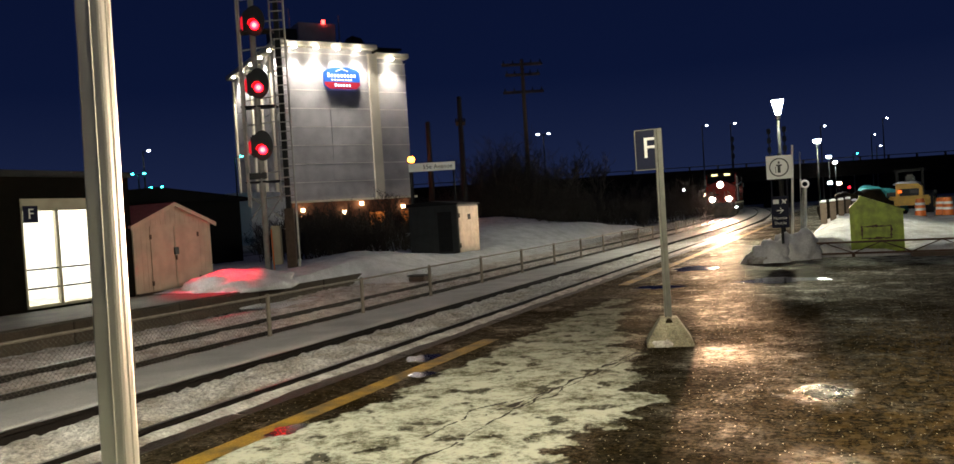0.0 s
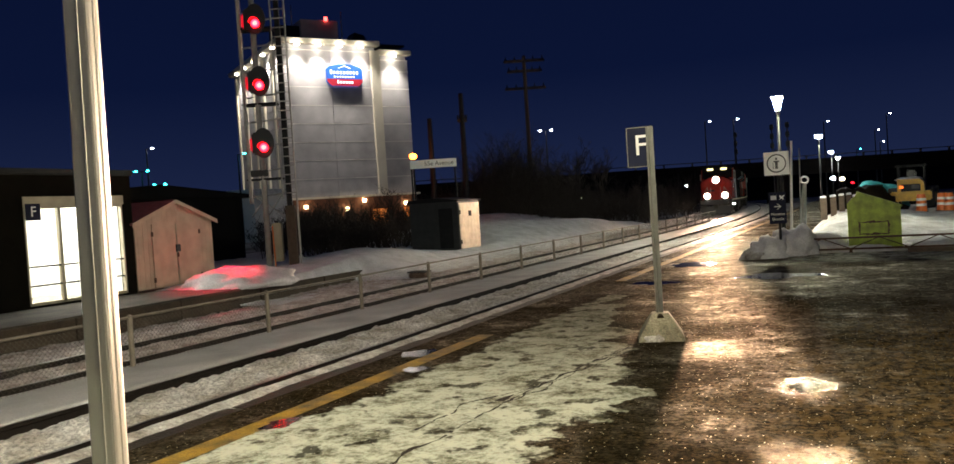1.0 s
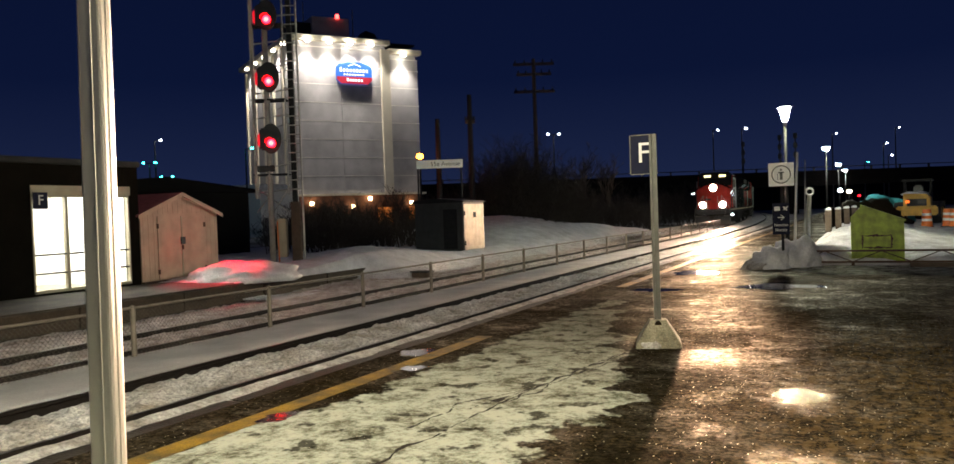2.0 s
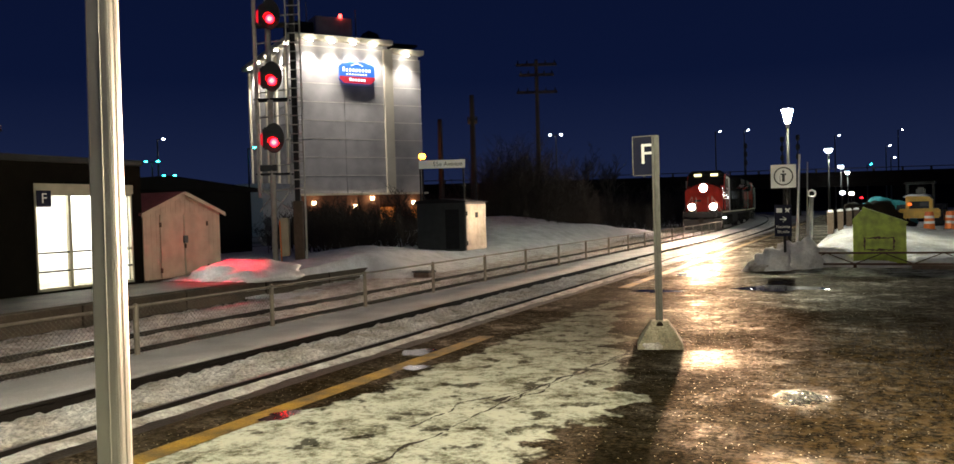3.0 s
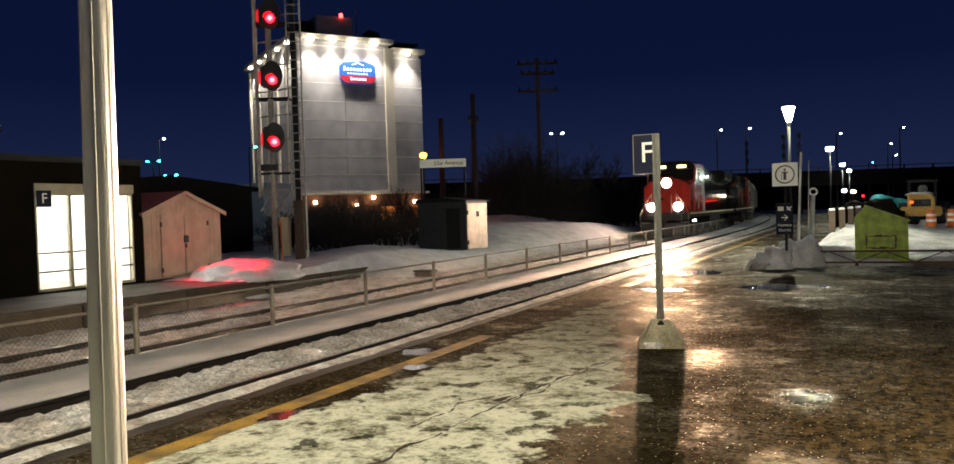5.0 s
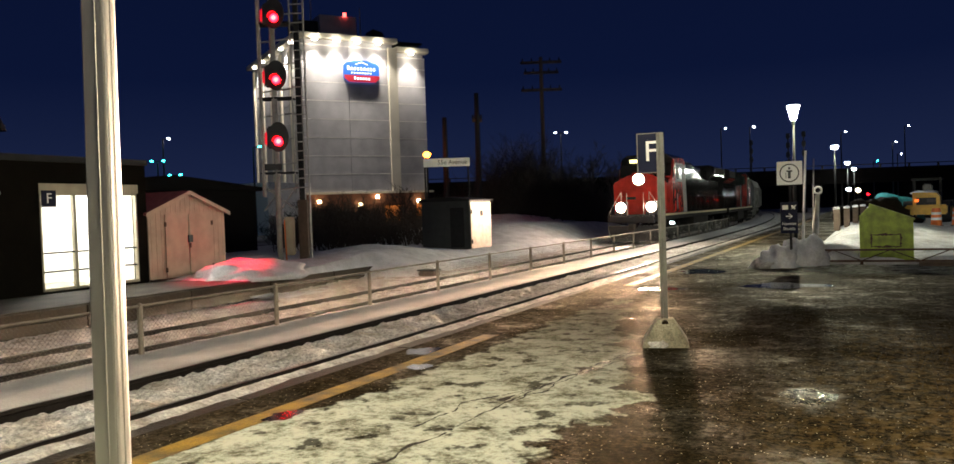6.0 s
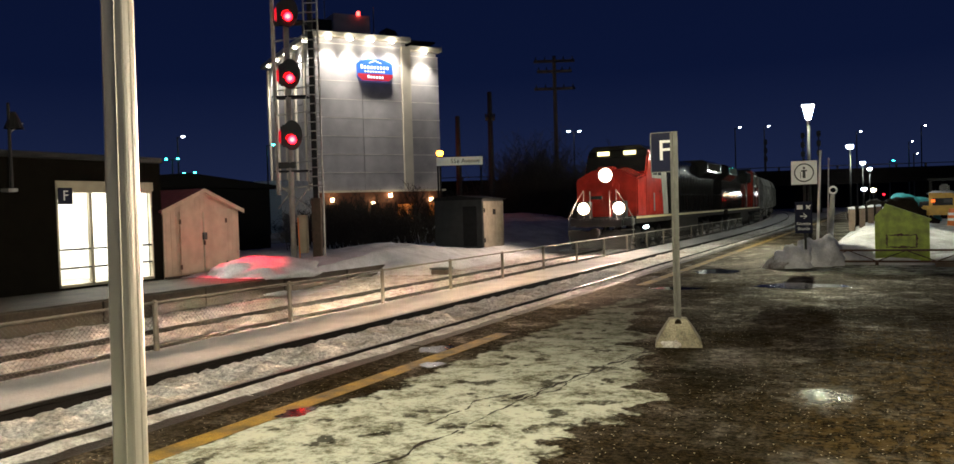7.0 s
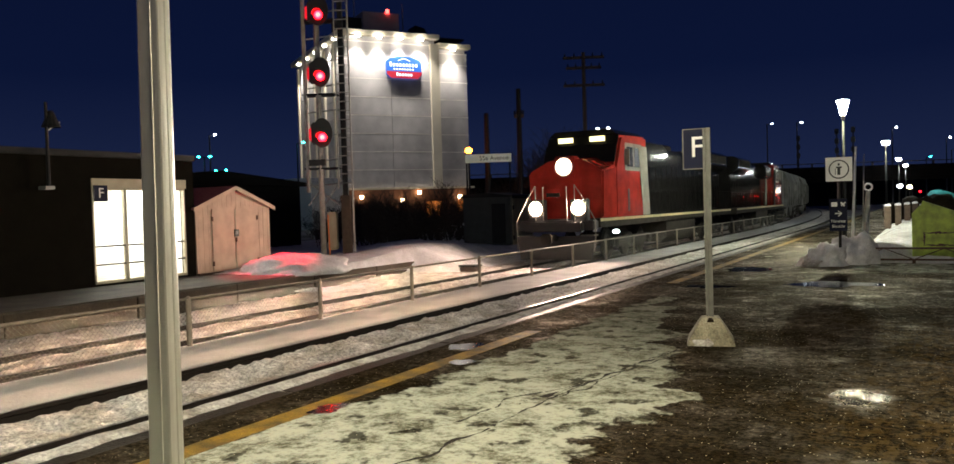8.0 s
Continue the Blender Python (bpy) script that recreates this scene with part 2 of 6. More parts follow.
# Near-black colours put night shade into the overpass, depot and embankment surfaces.
BRIDGE = mat("shade_dark_concrete", (0.011, 0.0105, 0.0105), 0.9, scale=0.5, bump=0.2, bscale=5, spec=0.05)
SHADE_BLACK = mat("shade_black_matt", (0.006, 0.006, 0.006), 0.9, scale=0.6, bump=0.1, spec=0.1)
FAR_POLE = mat("far_pole", (0.05, 0.05, 0.055), 0.8, scale=2, bump=0)
BLACK = mat("black_enamel", (0.012, 0.012, 0.013), 0.4, scale=5, bump=0.05)
BRICK_DARK = mat("dark_brown_cladding", (0.008, 0.007, 0.005), 0.85, scale=3, bump=0.3, spec=0.03)
TRIM = mat("beige_trim", (0.42, 0.38, 0.27), 0.6, scale=3, var=0.2)
ROOM = mat("white_room_paint", (0.82, 0.82, 0.78), 0.6, var=0.05, bump=0.02)
SHED = mat("beige_vinyl", (0.50, 0.37, 0.27), 0.6, scale=2.5, var=0.22, bump=0.1)
SHED_ROOF = mat("red_shingles", (0.30, 0.09, 0.09), 0.8, scale=6, bump=0.5)
WOOD = mat("weathered_timber", (0.10, 0.07, 0.05), 0.85, scale=6, bump=0.4)
EDGE_BOARD = mat("brown_edge_board", (0.075, 0.052, 0.032), 0.85, scale=2.5, bump=0.5, bscale=18, piece=True, speck=0.4)
NAVY = mat("navy_sign_face", (0.010, 0.012, 0.032), 0.5, scale=2, var=0.15, bump=0.02, spec=0.1)
WHITE = mat("white_sign_face", (0.80, 0.80, 0.78), 0.4, var=0.08, bump=0.02)
GREEN = mat("lime_green_paint", (0.42, 0.56, 0.05), 0.5, scale=4.5, col2=(0.20, 0.25, 0.03), bump=0.1, speck=0.25)
ORANGE = mat("orange_plastic", (0.85, 0.20, 0.03), 0.45, scale=4, var=0.2)
CAT_YELLOW = mat("machine_yellow", (0.68, 0.38, 0.02), 0.45, scale=3, var=0.3)
TYRE = mat("tyre_rubber", (0.02, 0.02, 0.02), 0.85, scale=6)
TEAL = mat("teal_tarpaulin", (0.05, 0.30, 0.33), 0.5, scale=2, var=0.3, bump=0.4, bscale=6)
HOTEL = mat("hotel_stucco", (0.50, 0.48, 0.49), 0.85, scale=0.45, var=0.3, bump=0.1, bscale=5, speck=0.12)
HOTEL_TRIM = mat("hotel_trim", (0.72, 0.66, 0.54), 0.8, scale=0.5, var=0.12, bump=0.05)
HOTEL_LEDGE = mat("hotel_ledge_paint", (0.82, 0.79, 0.74), 0.8, scale=0.4, var=0.35, bump=0.03)
HOTEL_BRICK = mat("hotel_brick", (0.17, 0.07, 0.04), 0.85, scale=1, var=0.3, bump=0.2)
SIGN_BLUE = glow("lit_blue_sign", (0.01, 0.09, 0.42), 0.9)
SIGN_RED = glow("lit_red_sign", (0.42, 0.01, 0.03), 0.55)
SIGN_WHITE = glow("lit_white_letters", (0.8, 0.9, 1.0), 1.3)
BARK = mat("bark", (0.055, 0.042, 0.035), 0.9, scale=9, bump=0.5)
TWIG = mat("bare_twigs", (0.035, 0.028, 0.022), 0.9, scale=9, bump=0)
RED_PAINT = mat("locomotive_red", (0.36, 0.030, 0.022), 0.10, scale=1.6, bump=0.02, bscale=3, col2=(0.20, 0.022, 0.016), spec=0.15)
LOCO_BLACK = mat("locomotive_black", (0.010, 0.010, 0.010), 0.0, scale=1.6, bump=0.16, bscale=2.6, col2=(0.016, 0.015, 0.014), spec=0.05)
LOCO_WHITE = mat("locomotive_white", (0.26, 0.245, 0.21), 0.5, scale=1.6, var=0.35, bump=0.06, spec=0.1)
SILL_STRIPE = mat("reflective_sill_stripe", (0.52, 0.42, 0.20), 0.5, scale=1.6, var=0.3, bump=0.03)
LOCO_GREY = mat("sooty_underframe", (0.040, 0.036, 0.032), 0.8, scale=3, bump=0.3, spec=0.02)
WINDOW_DARK = mat("dark_glazing", (0.008, 0.009, 0.011), 0.08, var=0.1, bump=0)
HOPPER = mat("hopper_grey", (0.20, 0.205, 0.19), 0.6, scale=1.2, bump=0.1, col2=(0.10, 0.095, 0.085), spec=0.05)
GLASS = glass("window_glass")
LAMP_WHITE = glow("lantern_glass", (1.0, 0.95, 0.73), LANTERN)
PATH_WHITE = glow("path_lantern_glass", (1.0, 1.0, 0.80), 1500.0)
ROW_WHITE = glow("row_lantern_glass", (0.95, 1.0, 0.86), ROW_LANTERN)
WALL_WARM = glow("wall_lamp_glass", (1.0, 0.83, 0.55), 900.0)
FAR_WHITE = glow("distant_white_lamp", (0.85, 0.95, 1.0), 55.0)
FAR_CYAN = glow("distant_cyan_lamp", (0.021, 0.90, 0.78), 40.0)
FAR_WARM = glow("distant_warm_lamp", (1.0, 0.72, 0.40), 35.0)
SODIUM = glow("sodium_lamp", (1.0, 0.16, 0.008), 50.0)
RED_LAMP = glow("red_signal_lens", (1.0, 0.0015, 0.004), 70.0)
RED_CORE = glow("red_signal_bulb", (1.0, 0.42, 0.40), 1.6)
ROOM_LIGHT = glow("room_light_panel", (1.0, 0.98, 0.88), 34.0)
HEAD_RIM = glow("headlight_lens", (1.0, 0.72, 0.56), RIM)
HEAD_HALO = glow("headlight_halo", (1.0, 0.62, 0.42), 1.3)
HEAD_CORE = glow("added_beam_emitter", (1.0, 0.65, 0.42), BEAM)
BOARD = glow("number_board", (1.0, 0.86, 0.40), 2.6)
STEP_LIGHT = glow("step_light", (0.75, 0.95, 1.0), 22.0)


# ---- mesh helpers ----
def box(bm, x0, x1, y0, y1, z0, z1, bev=0.0):
    r = bmesh.ops.create_cube(bm, size=1)
    v = r["verts"]
    for k in v:
        k.co = Vector(((x0 + x1) / 2 + k.co.x * (x1 - x0), (y0 + y1) / 2 + k.co.y * (y1 - y0), (z0 + z1) / 2 + k.co.z * (z1 - z0)))
    if bev:
        e = list({e for k in v for e in k.link_edges})
        bmesh.ops.bevel(bm, geom=e, offset=bev, segments=2, affect="EDGES", clamp_overlap=True)


def rod(bm, a, b, r0, r1=None, seg=8):
    a, b = Vector(a), Vector(b)
    r1 = r0 if r1 is None else r1
    d = b - a
    q = d.to_track_quat("Z", "Y").to_matrix().to_4x4()
    m = Matrix.Translation((a + b) / 2) @ q
    bmesh.ops.create_cone(bm, cap_ends=True, segments=seg, radius1=r0, radius2=r1, depth=d.length, matrix=m)


def ring(bm, centre, normal, r, thick, seg=24):
    """A flat-lying torus round a centre."""
    q = Vector(normal).to_track_quat("Z", "Y").to_matrix()
    pts = [Vector(centre) + q @ Vector((r * math.cos(k * math.tau / seg), r * math.sin(k * math.tau / seg), 0)) for k in range(seg)]
    for k in range(seg):
        rod(bm, pts[k], pts[(k + 1) % seg], thick, seg=6)


def prism(bm, outline, axis, a, b):
    """Extrudes an outline of pairs along an axis (0: x, 1: y, 2: z) from a to b."""
    def at(p, w):
        return {0: (w, p[0], p[1]), 1: (p[0], w, p[1]), 2: (p[0], p[1], w)}[axis]
    lo, hi = [bm.verts.new(at(p, a)) for p in outline], [bm.verts.new(at(p, b)) for p in outline]
    k = len(outline)
    bm.faces.new(lo), bm.faces.new(hi[::-1])
    for i in range(k):
        bm.faces.new((lo[i], hi[i], hi[(i + 1) % k], lo[(i + 1) % k]))
    bmesh.ops.recalc_face_normals(bm, faces=bm.faces)


def blob(bm, centre, size, rough=0.25, sub=3, seed=0.0, floor=None):
    """A lumpy mound."""
    v = bmesh.ops.create_icosphere(bm, subdivisions=sub, radius=1)["verts"]
    for k in v:
        p = k.co.copy()
        s = 1 + rough * noise.noise(p * 1.6 + Vector((seed, seed * 0.7, 0))) + 0.5 * rough * noise.noise(p * 4.5 + Vector((0, seed, 3))) + 0.3 * rough * noise.noise(p * 10.0 + Vector((seed, 7, 0)))
        k.co = Vector(centre) + Vector((p.x * size[0] * s, p.y * size[1] * s, p.z * size[2] * s))
        if floor is not None and k.co.z < floor:
            k.co.z = floor


def sheet(bm, x0, x1, y0, y1, nx, ny, height, shift=None):
    """A ground grid, height(x, y) above zero; shift(y) bends it sideways."""
    vs = []
    for j in range(ny + 1):
        y = y0 + (y1 - y0) * j / ny
        s = shift(y) if shift else 0.0
        vs.append([bm.verts.new((x0 + (x1 - x0) * i / nx + s, y, height(x0 + (x1 - x0) * i / nx, y))) for i in range(nx + 1)])
    for j in range(ny):
        for i in range(nx):
            bm.faces.new((vs[j][i], vs[j][i + 1], vs[j + 1][i + 1], vs[j + 1][i]))


def part(name, bm, material, parent=None, label="", smooth=False):
    me = bpy.data.meshes.new(name)
    bm.to_mesh(me)
    bm.free()
    if smooth:
        me.polygons.foreach_set("use_smooth", [True] * len(me.polygons))
    me.materials.append(material)
    ob = new(name, me)
    ob.parent = parent
    if label:
        tagged(ob, label)
    return ob


def piece(name, make, material, parent=None, label="", smooth=False):
    bm = bmesh.new()
    make(bm)
    return part(name, bm, material, parent, label, smooth)


def shared(name, ob, m, parent):
    """Another object on the same mesh."""
    k = new(name, ob.data)
    k.parent = parent
    k.matrix_basis = m
    return k


def thing(name, label, category, m=None, group=""):
    e = new(name)
    e.empty_display_size = 0.2
    if m is not None:
        e.matrix_basis = m
    return tagged(e, label, category, group)


def setting(ob, label, category=""):
    return tagged(ob, label, category, kind="structure")


def words(text, size, material, parent, m, name="lettering", depth=0.004):
    c = bpy.data.curves.new(name, "FONT")
    c.body, c.size, c.extrude, c.align_x, c.align_y = text, size, depth, "CENTER", "CENTER"
    t = bpy.data.objects.new(name, c)
    scene.collection.objects.link(t)
    me = bpy.data.meshes.new_from_object(t.evaluated_get(bpy.context.evaluated_depsgraph_get()))
    bpy.data.objects.remove(t)
    me.materials.clear()
    me.materials.append(material)
    ob = new(name, me)
    ob.parent = parent
    ob.matrix_basis = m
    return ob


def bend(y):
    """The tracks bend gently aside in the distance."""
    return -0.0008 * max(0.0, y - 45.0) ** 2


def lumps(x, y, s, seed=0.0):
    return noise.noise(Vector((x * s, y * s, seed))) + 0.5 * noise.noise(Vector((x * s * 2.3, y * s * 2.3, seed + 5)))


# ---- ground, platforms and snow ----
def build_ground():
    ob = piece("ground", lambda bm: sheet(bm, -1500, 1500, -1200, 1800, 60, 60, lambda x, y: -0.62), GROUND)
    setting(ob, "frozen open ground with thin snow", "ground")

    def slab(bm):
        box(bm, -5.45, 45, -26, 150, -0.6, 0.0)
    setting(piece("platform", slab, WET), "wet asphalt platform with patches of packed snow", "platform")

    def edge(bm):
        box(bm, -5.86, -5.452, 0, 2.98, -0.6, -0.004, 0.012)
    stone = None
    for k in range(-7, 32):
        if stone is None:
            stone = piece("coping_slab", edge, WET_STONE)
            base = tagged(new("coping"), "wet dark coping along the platform's edge", "kerb", kind="structure")
            stone.parent = base
            stone.matrix_basis = pose(0, k * 3.0, 0)
        else:
            shared("coping_slab", stone, pose(0, k * 3.0, 0), base)

    def crust(bm):
        sheet(bm, -5.9, -5.46, -10, 60, 7, 900, lambda x, y: -0.02 + 0.05 * max(0, 1 - abs(x + 5.80) / (0.21 + 0.10 * lumps(x, y, 0.9, 8))) + 0.012 * lumps(x, y, 5, 2))
    setting(piece("snow_crust", crust, DIRTY_SNOW, smooth=True), "crust of old snow along the platform edge", "snow")

    def line(bm):
        for a, b in ((-26.0, 10.2), (17.2, 74.0)):
            box(bm, -4.97, -4.74, a, b, -0.1, 0.004)
    setting(piece("yellow_line", line, YELLOW_PAINT), "worn yellow safety line painted on the platform", "marking")

    def near_bed(bm):
        def h(x, y):
            near = min(abs(x + 6.78), abs(x + 8.28))
            z = -0.275 + min(1, 0.25 + near * 2) * (0.05 * lumps(x, y, 1.3, 1) + 0.050 * lumps(x, y, 3.9, 2)) + 0.032 * lumps(x, y, 9, 7)
            z -= 0.10 * math.exp(-(near / 0.085) ** 2)
            return z - 0.14 * max(0, min(1, (x + 6.85) / 0.12))
        sheet(bm, -8.72, -5.84, -20, 0, 40, 100, h, bend)
        sheet(bm, -8.72, -5.84, 0, 24, 52, 440, h, bend)
        sheet(bm, -8.72, -5.84, 24, 60, 40, 260, h, bend)
        sheet(bm, -8.72, -5.84, 60, 150, 14, 90, h, bend)
        sheet(bm, -8.72, -5.84, 150, 232, 8, 40, h, bend)
    setting(piece("snow_near_track", near_bed, TRACK_SNOW, smooth=True), "trampled snow between the rails", "snow")

    def strip(bm):
        def h(x, y):
            d = -8.34 - x
            return -0.205 - 0.2 * max(0, 0.08 - d) / 0.08 - 0.26 * max(0, min(1, (-9.86 - x) / 0.5)) + 0.012 * lumps(x, y, 0.7, 4)
        sheet(bm, -10.5, -8.34, -20, 150, 30, 260, h, bend)
        sheet(bm, -10.5, -8.34, 150, 232, 8, 40, h, bend)
    setting(piece("snow_walkway", strip, STRIP_SNOW, smooth=True), "smooth grey snow strip between the tracks", "snow")

    def far_bed(bm):
        def h(x, y):
            near = min(abs(x + 12.28), abs(x + 10.78))
            z = -0.375 + min(1, 0.2 + near * 1.8) * (0.04 * lumps(x, y, 1.1, 11) + 0.055 * lumps(x, y, 4.0, 12)) + 0.025 * lumps(x, y, 9.5, 13)
            for r in (-12.28, -10.78):
                z -= 0.07 * math.exp(-((x - r) / 0.06) ** 2)
            return z - 0.16 * max(0.0, min(1.0, (-13.6 - x) / 1.2)) * max(0.0, min(1.0, (21.0 - y) / 3.0))
        sheet(bm, -15.9, -9.95, -20, 4, 40, 80, h, bend)
        sheet(bm, -15.9, -9.95, 4, 30, 90, 380, h, bend)
        sheet(bm, -15.9, -9.95, 30, 60, 50, 160, h, bend)
        sheet(bm, -15.9, -9.95, 60, 150, 20, 90, h, bend)
        sheet(bm, -15.9, -9.95, 150, 232, 12, 40, h, bend)
    setting(piece("snow_far_track", far_bed, FAR_SNOW, smooth=True), "snow over the ballast of the far track", "snow")

    def far_slab(bm):
        box(bm, -30, -15.6, -26, 17.4, -0.6, 0.0, 0.02)
    setting(piece("platform_far", far_slab, DARK_CONCRETE), "dark damp concrete platform beyond the tracks", "platform")
    face = tagged(new("platform_edge"), "brown timber edge boards of the far platform", "platform edge", kind="structure")
    plank = None
    for k in range(12):
        for z in (-0.26, -0.50):
            m = pose(-15.56 + 0.012 * ((k * 7) % 3), -11.9 + 3.0 * k, z)
            if plank is None:
                plank = piece("plank", lambda bm: box(bm, -0.04, 0.04, 0.0, 2.97, 0.0, 0.225, 0.012), EDGE_BOARD, face)
                plank.matrix_basis = m
            else:
                shared("plank", plank, m, face)

    def bank(bm):
        hills = [(-16.4, 24.0, 2.4, 3.4, 0.42), (-17.5, 27.5, 2.0, 2.2, 0.30), (-19.0, 41.5, 3.0, 4.5, 0.85), (-17.4, 47.5, 2.6, 4.5, 0.6),
                 (-20.5, 30.5, 2.2, 2.6, 0.35), (-15.2, 51.5, 1.6, 5.0, 0.45), (-25.0, 55.0, 6.0, 9.0, 1.4), (-19.5, 20.5, 2.0, 2.0, 0.2)]

        def h(x, y):
            by_edge = min(1.0, max(0.0, (24.0 - y) / 1.5))
            low = by_edge * min(1.0, max(0.0, (x + 15.72) / 0.12))
            z = (1 - by_edge) * (-0.42 + 0.42 * min(1, max(0, (-13.9 - x) / 2.2))) - 0.46 * low
            for a, b, p, q, k in hills:
                z += (1 - low) * k * math.exp(-((x - a) / p) ** 2 - ((y - b) / q) ** 2)
            return z + 0.05 * lumps(x, y, 0.8, 3) + 0.03 * lumps(x, y, 3.1, 6)
        sheet(bm, -34, -13.6, 17.2, 62, 130, 240, h)
    setting(piece("snow_bank", bank, SNOW, smooth=True), "drifted snow banks beside the far track", "snow")


def snow_yard():
    """Ploughed snow over the yard: a bank beside the path, thin farther in."""
    def h(x, y):
        rise = max(0.0, min(1.0, (y - 25.2) / 9.0)) * max(0.0, min(1.0, (62.0 - y) / 14.0))
        side = max(0.0, min(1.0, (x + 1.9) / 0.8)) * max(0.0, min(1.0, (3.2 - x) / 2.4))
        z = 0.03 + 0.42 * rise * side + 0.30 * math.exp(-((x + 1.1) / 0.8) ** 2 - ((y - 26.3) / 1.4) ** 2)
        z += (0.03 + 0.10 * side) * lumps(x, y, 1.1, 31) + 0.04 * side * lumps(x, y, 3.7, 33)
        return max(-0.02, z) if y > 25.2 else -0.02
    setting(piece("snow_yard", lambda bm: sheet(bm, -1.9, 14.0, 25.2, 74.0, 90, 220, h), YARD_SNOW, smooth=True), "ploughed snow bank over the yard", "snow")


def puddle(x, y, rx, ry, seed):
    def make(bm):
        n = 72
        ring_ = []
        for k in range(n):
            a = k * math.tau / n
            s = 1 + 0.55 * noise.noise(Vector((math.cos(a) * 1.4, math.sin(a) * 1.4, seed))) + 0.28 * noise.noise(Vector((math.cos(a) * 5, math.sin(a) * 5, seed)))
            ring_.append((x + rx * s * math.cos(a), y + ry * s * math.sin(a)))
        vs = [bm.verts.new((*p, 0.0048)) for p in ring_]
        bm.faces.new(vs)
    setting(piece("water", make, WATER), "shallow puddle of meltwater on the platform", "puddle")


def snow_heap(x, y, sx, sy, sz, seed, material=None, label="ploughed heap of lumpy snow", base=-0.05, rough=0.34):
    def make(bm):
        blob(bm, (x, y, base), (sx, sy, sz), rough, 4, seed, base)
    tagged(piece("snow_mound", make, material or SNOW, smooth=True), label, "snow mound")


# ---- tracks ----
def railway(name, xa, xb, top, label):
    tr = tagged(new(name), label, "railway track", kind="structure")
    for x in (xa, xb):
        def make(bm, x=x):
            outline = [(-0.035, 0), (0.035, 0), (0.035, -0.035), (0.01, -0.05), (0.01, -0.14), (0.07, -0.16), (0.07, -0.17), (-0.07, -0.17), (-0.07, -0.16), (-0.01, -0.14), (-0.01, -0.05), (-0.035, -0.035)]
            ys = [-24 + 2.0 * k for k in range(128)]
            rows = [[bm.verts.new((x + bend(y) + a, y, top + b)) for a, b in outline] for y in ys]
            for r0, r1 in zip(rows, rows[1:]):
                for i in range(len(outline)):
                    j = (i + 1) % len(outline)
                    bm.faces.new((r0[i], r0[j], r1[j], r1[i]))
            bmesh.ops.recalc_face_normals(bm, faces=bm.faces)
        r = piece("rail", make, RAIL_STEEL, tr)

        def head(bm, x=x):
            ys = [-24 + 2.0 * k for k in range(128)]
            rows = [[bm.verts.new((x + bend(y) + a, y, top + 0.003)) for a in (-0.026, 0.026)] for y in ys]
            for r0, r1 in zip(rows, rows[1:]):
                bm.faces.new((r0[0], r0[1], r1[1], r1[0]))
        piece("running_band", head, RAIL_TOP, r, "polished running band")
    first = None
    for k in range(140):
        y = -6 + 0.56 * k
        m = pose((xa + xb) / 2 + bend(y), y, top - 0.14, 0, 0, 0)
        if first is None:
            first = piece("sleeper", lambda bm: box(bm, -1.28, 1.28, -0.11, 0.11, -0.16, 0.0, 0.015), SLEEPER, tr)
            first.matrix_basis = m
        else:
            shared("sleeper", first, m, tr)


def chain_fence():
    f = thing("fence", "galvanised chain-link fence standing in snow between tracks", "fence")
    bays = list(range(-5, 18))
    x0, top, low, step = -9.74, 0.51, -0.24, 3.011

    def post_mesh(bm):
        rod(bm, (0, 0, -0.5), (0, 0, top + 0.02), 0.04, seg=10)
        rod(bm, (0, 0, top + 0.02), (0, 0, top + 0.045), 0.045, 0.012, seg=10)

    def rail_mesh(bm):
        rod(bm, (0, 0, top), (0, step, top), 0.021, seg=8)

    def net_mesh(bm):
        h, s = top - low - 0.04, 0.075
        for sign in (1, -1):
            k = -h
            while k < step:
                a, b = k, k + h
                z0, z1 = low, low + h
                if a < 0:
                    z0, a = low - a, 0.0
                if b > step:
                    z1, b = low + h - (b - step), step
                if b - a > 0.02:
                    za, zb = (z0, z1) if sign > 0 else (low + top - 0.04 - z0, low + top - 0.04 - z1)
                    rod(bm, (0.004 * sign, a, za), (0.004 * sign, b, zb), 0.0021, seg=3)
                k += s
    post = rail = net = None
    for i in bays:
        y = 8.468 + step * i
        m = pose(x0 + bend(y), y, 0)
        if post is None:
            post, rail, net = piece("post", post_mesh, FENCE_STEEL, f), piece("top_rail", rail_mesh, FENCE_STEEL, f), piece("wire_mesh", net_mesh, WIRE, f, "diamond wire mesh")
            for o in (post, rail, net):
                o.matrix_basis = m
        else:
            shared("post", post, m, f)
            shared("top_rail", rail, m, f)
            shared("wire_mesh", net, m, f)


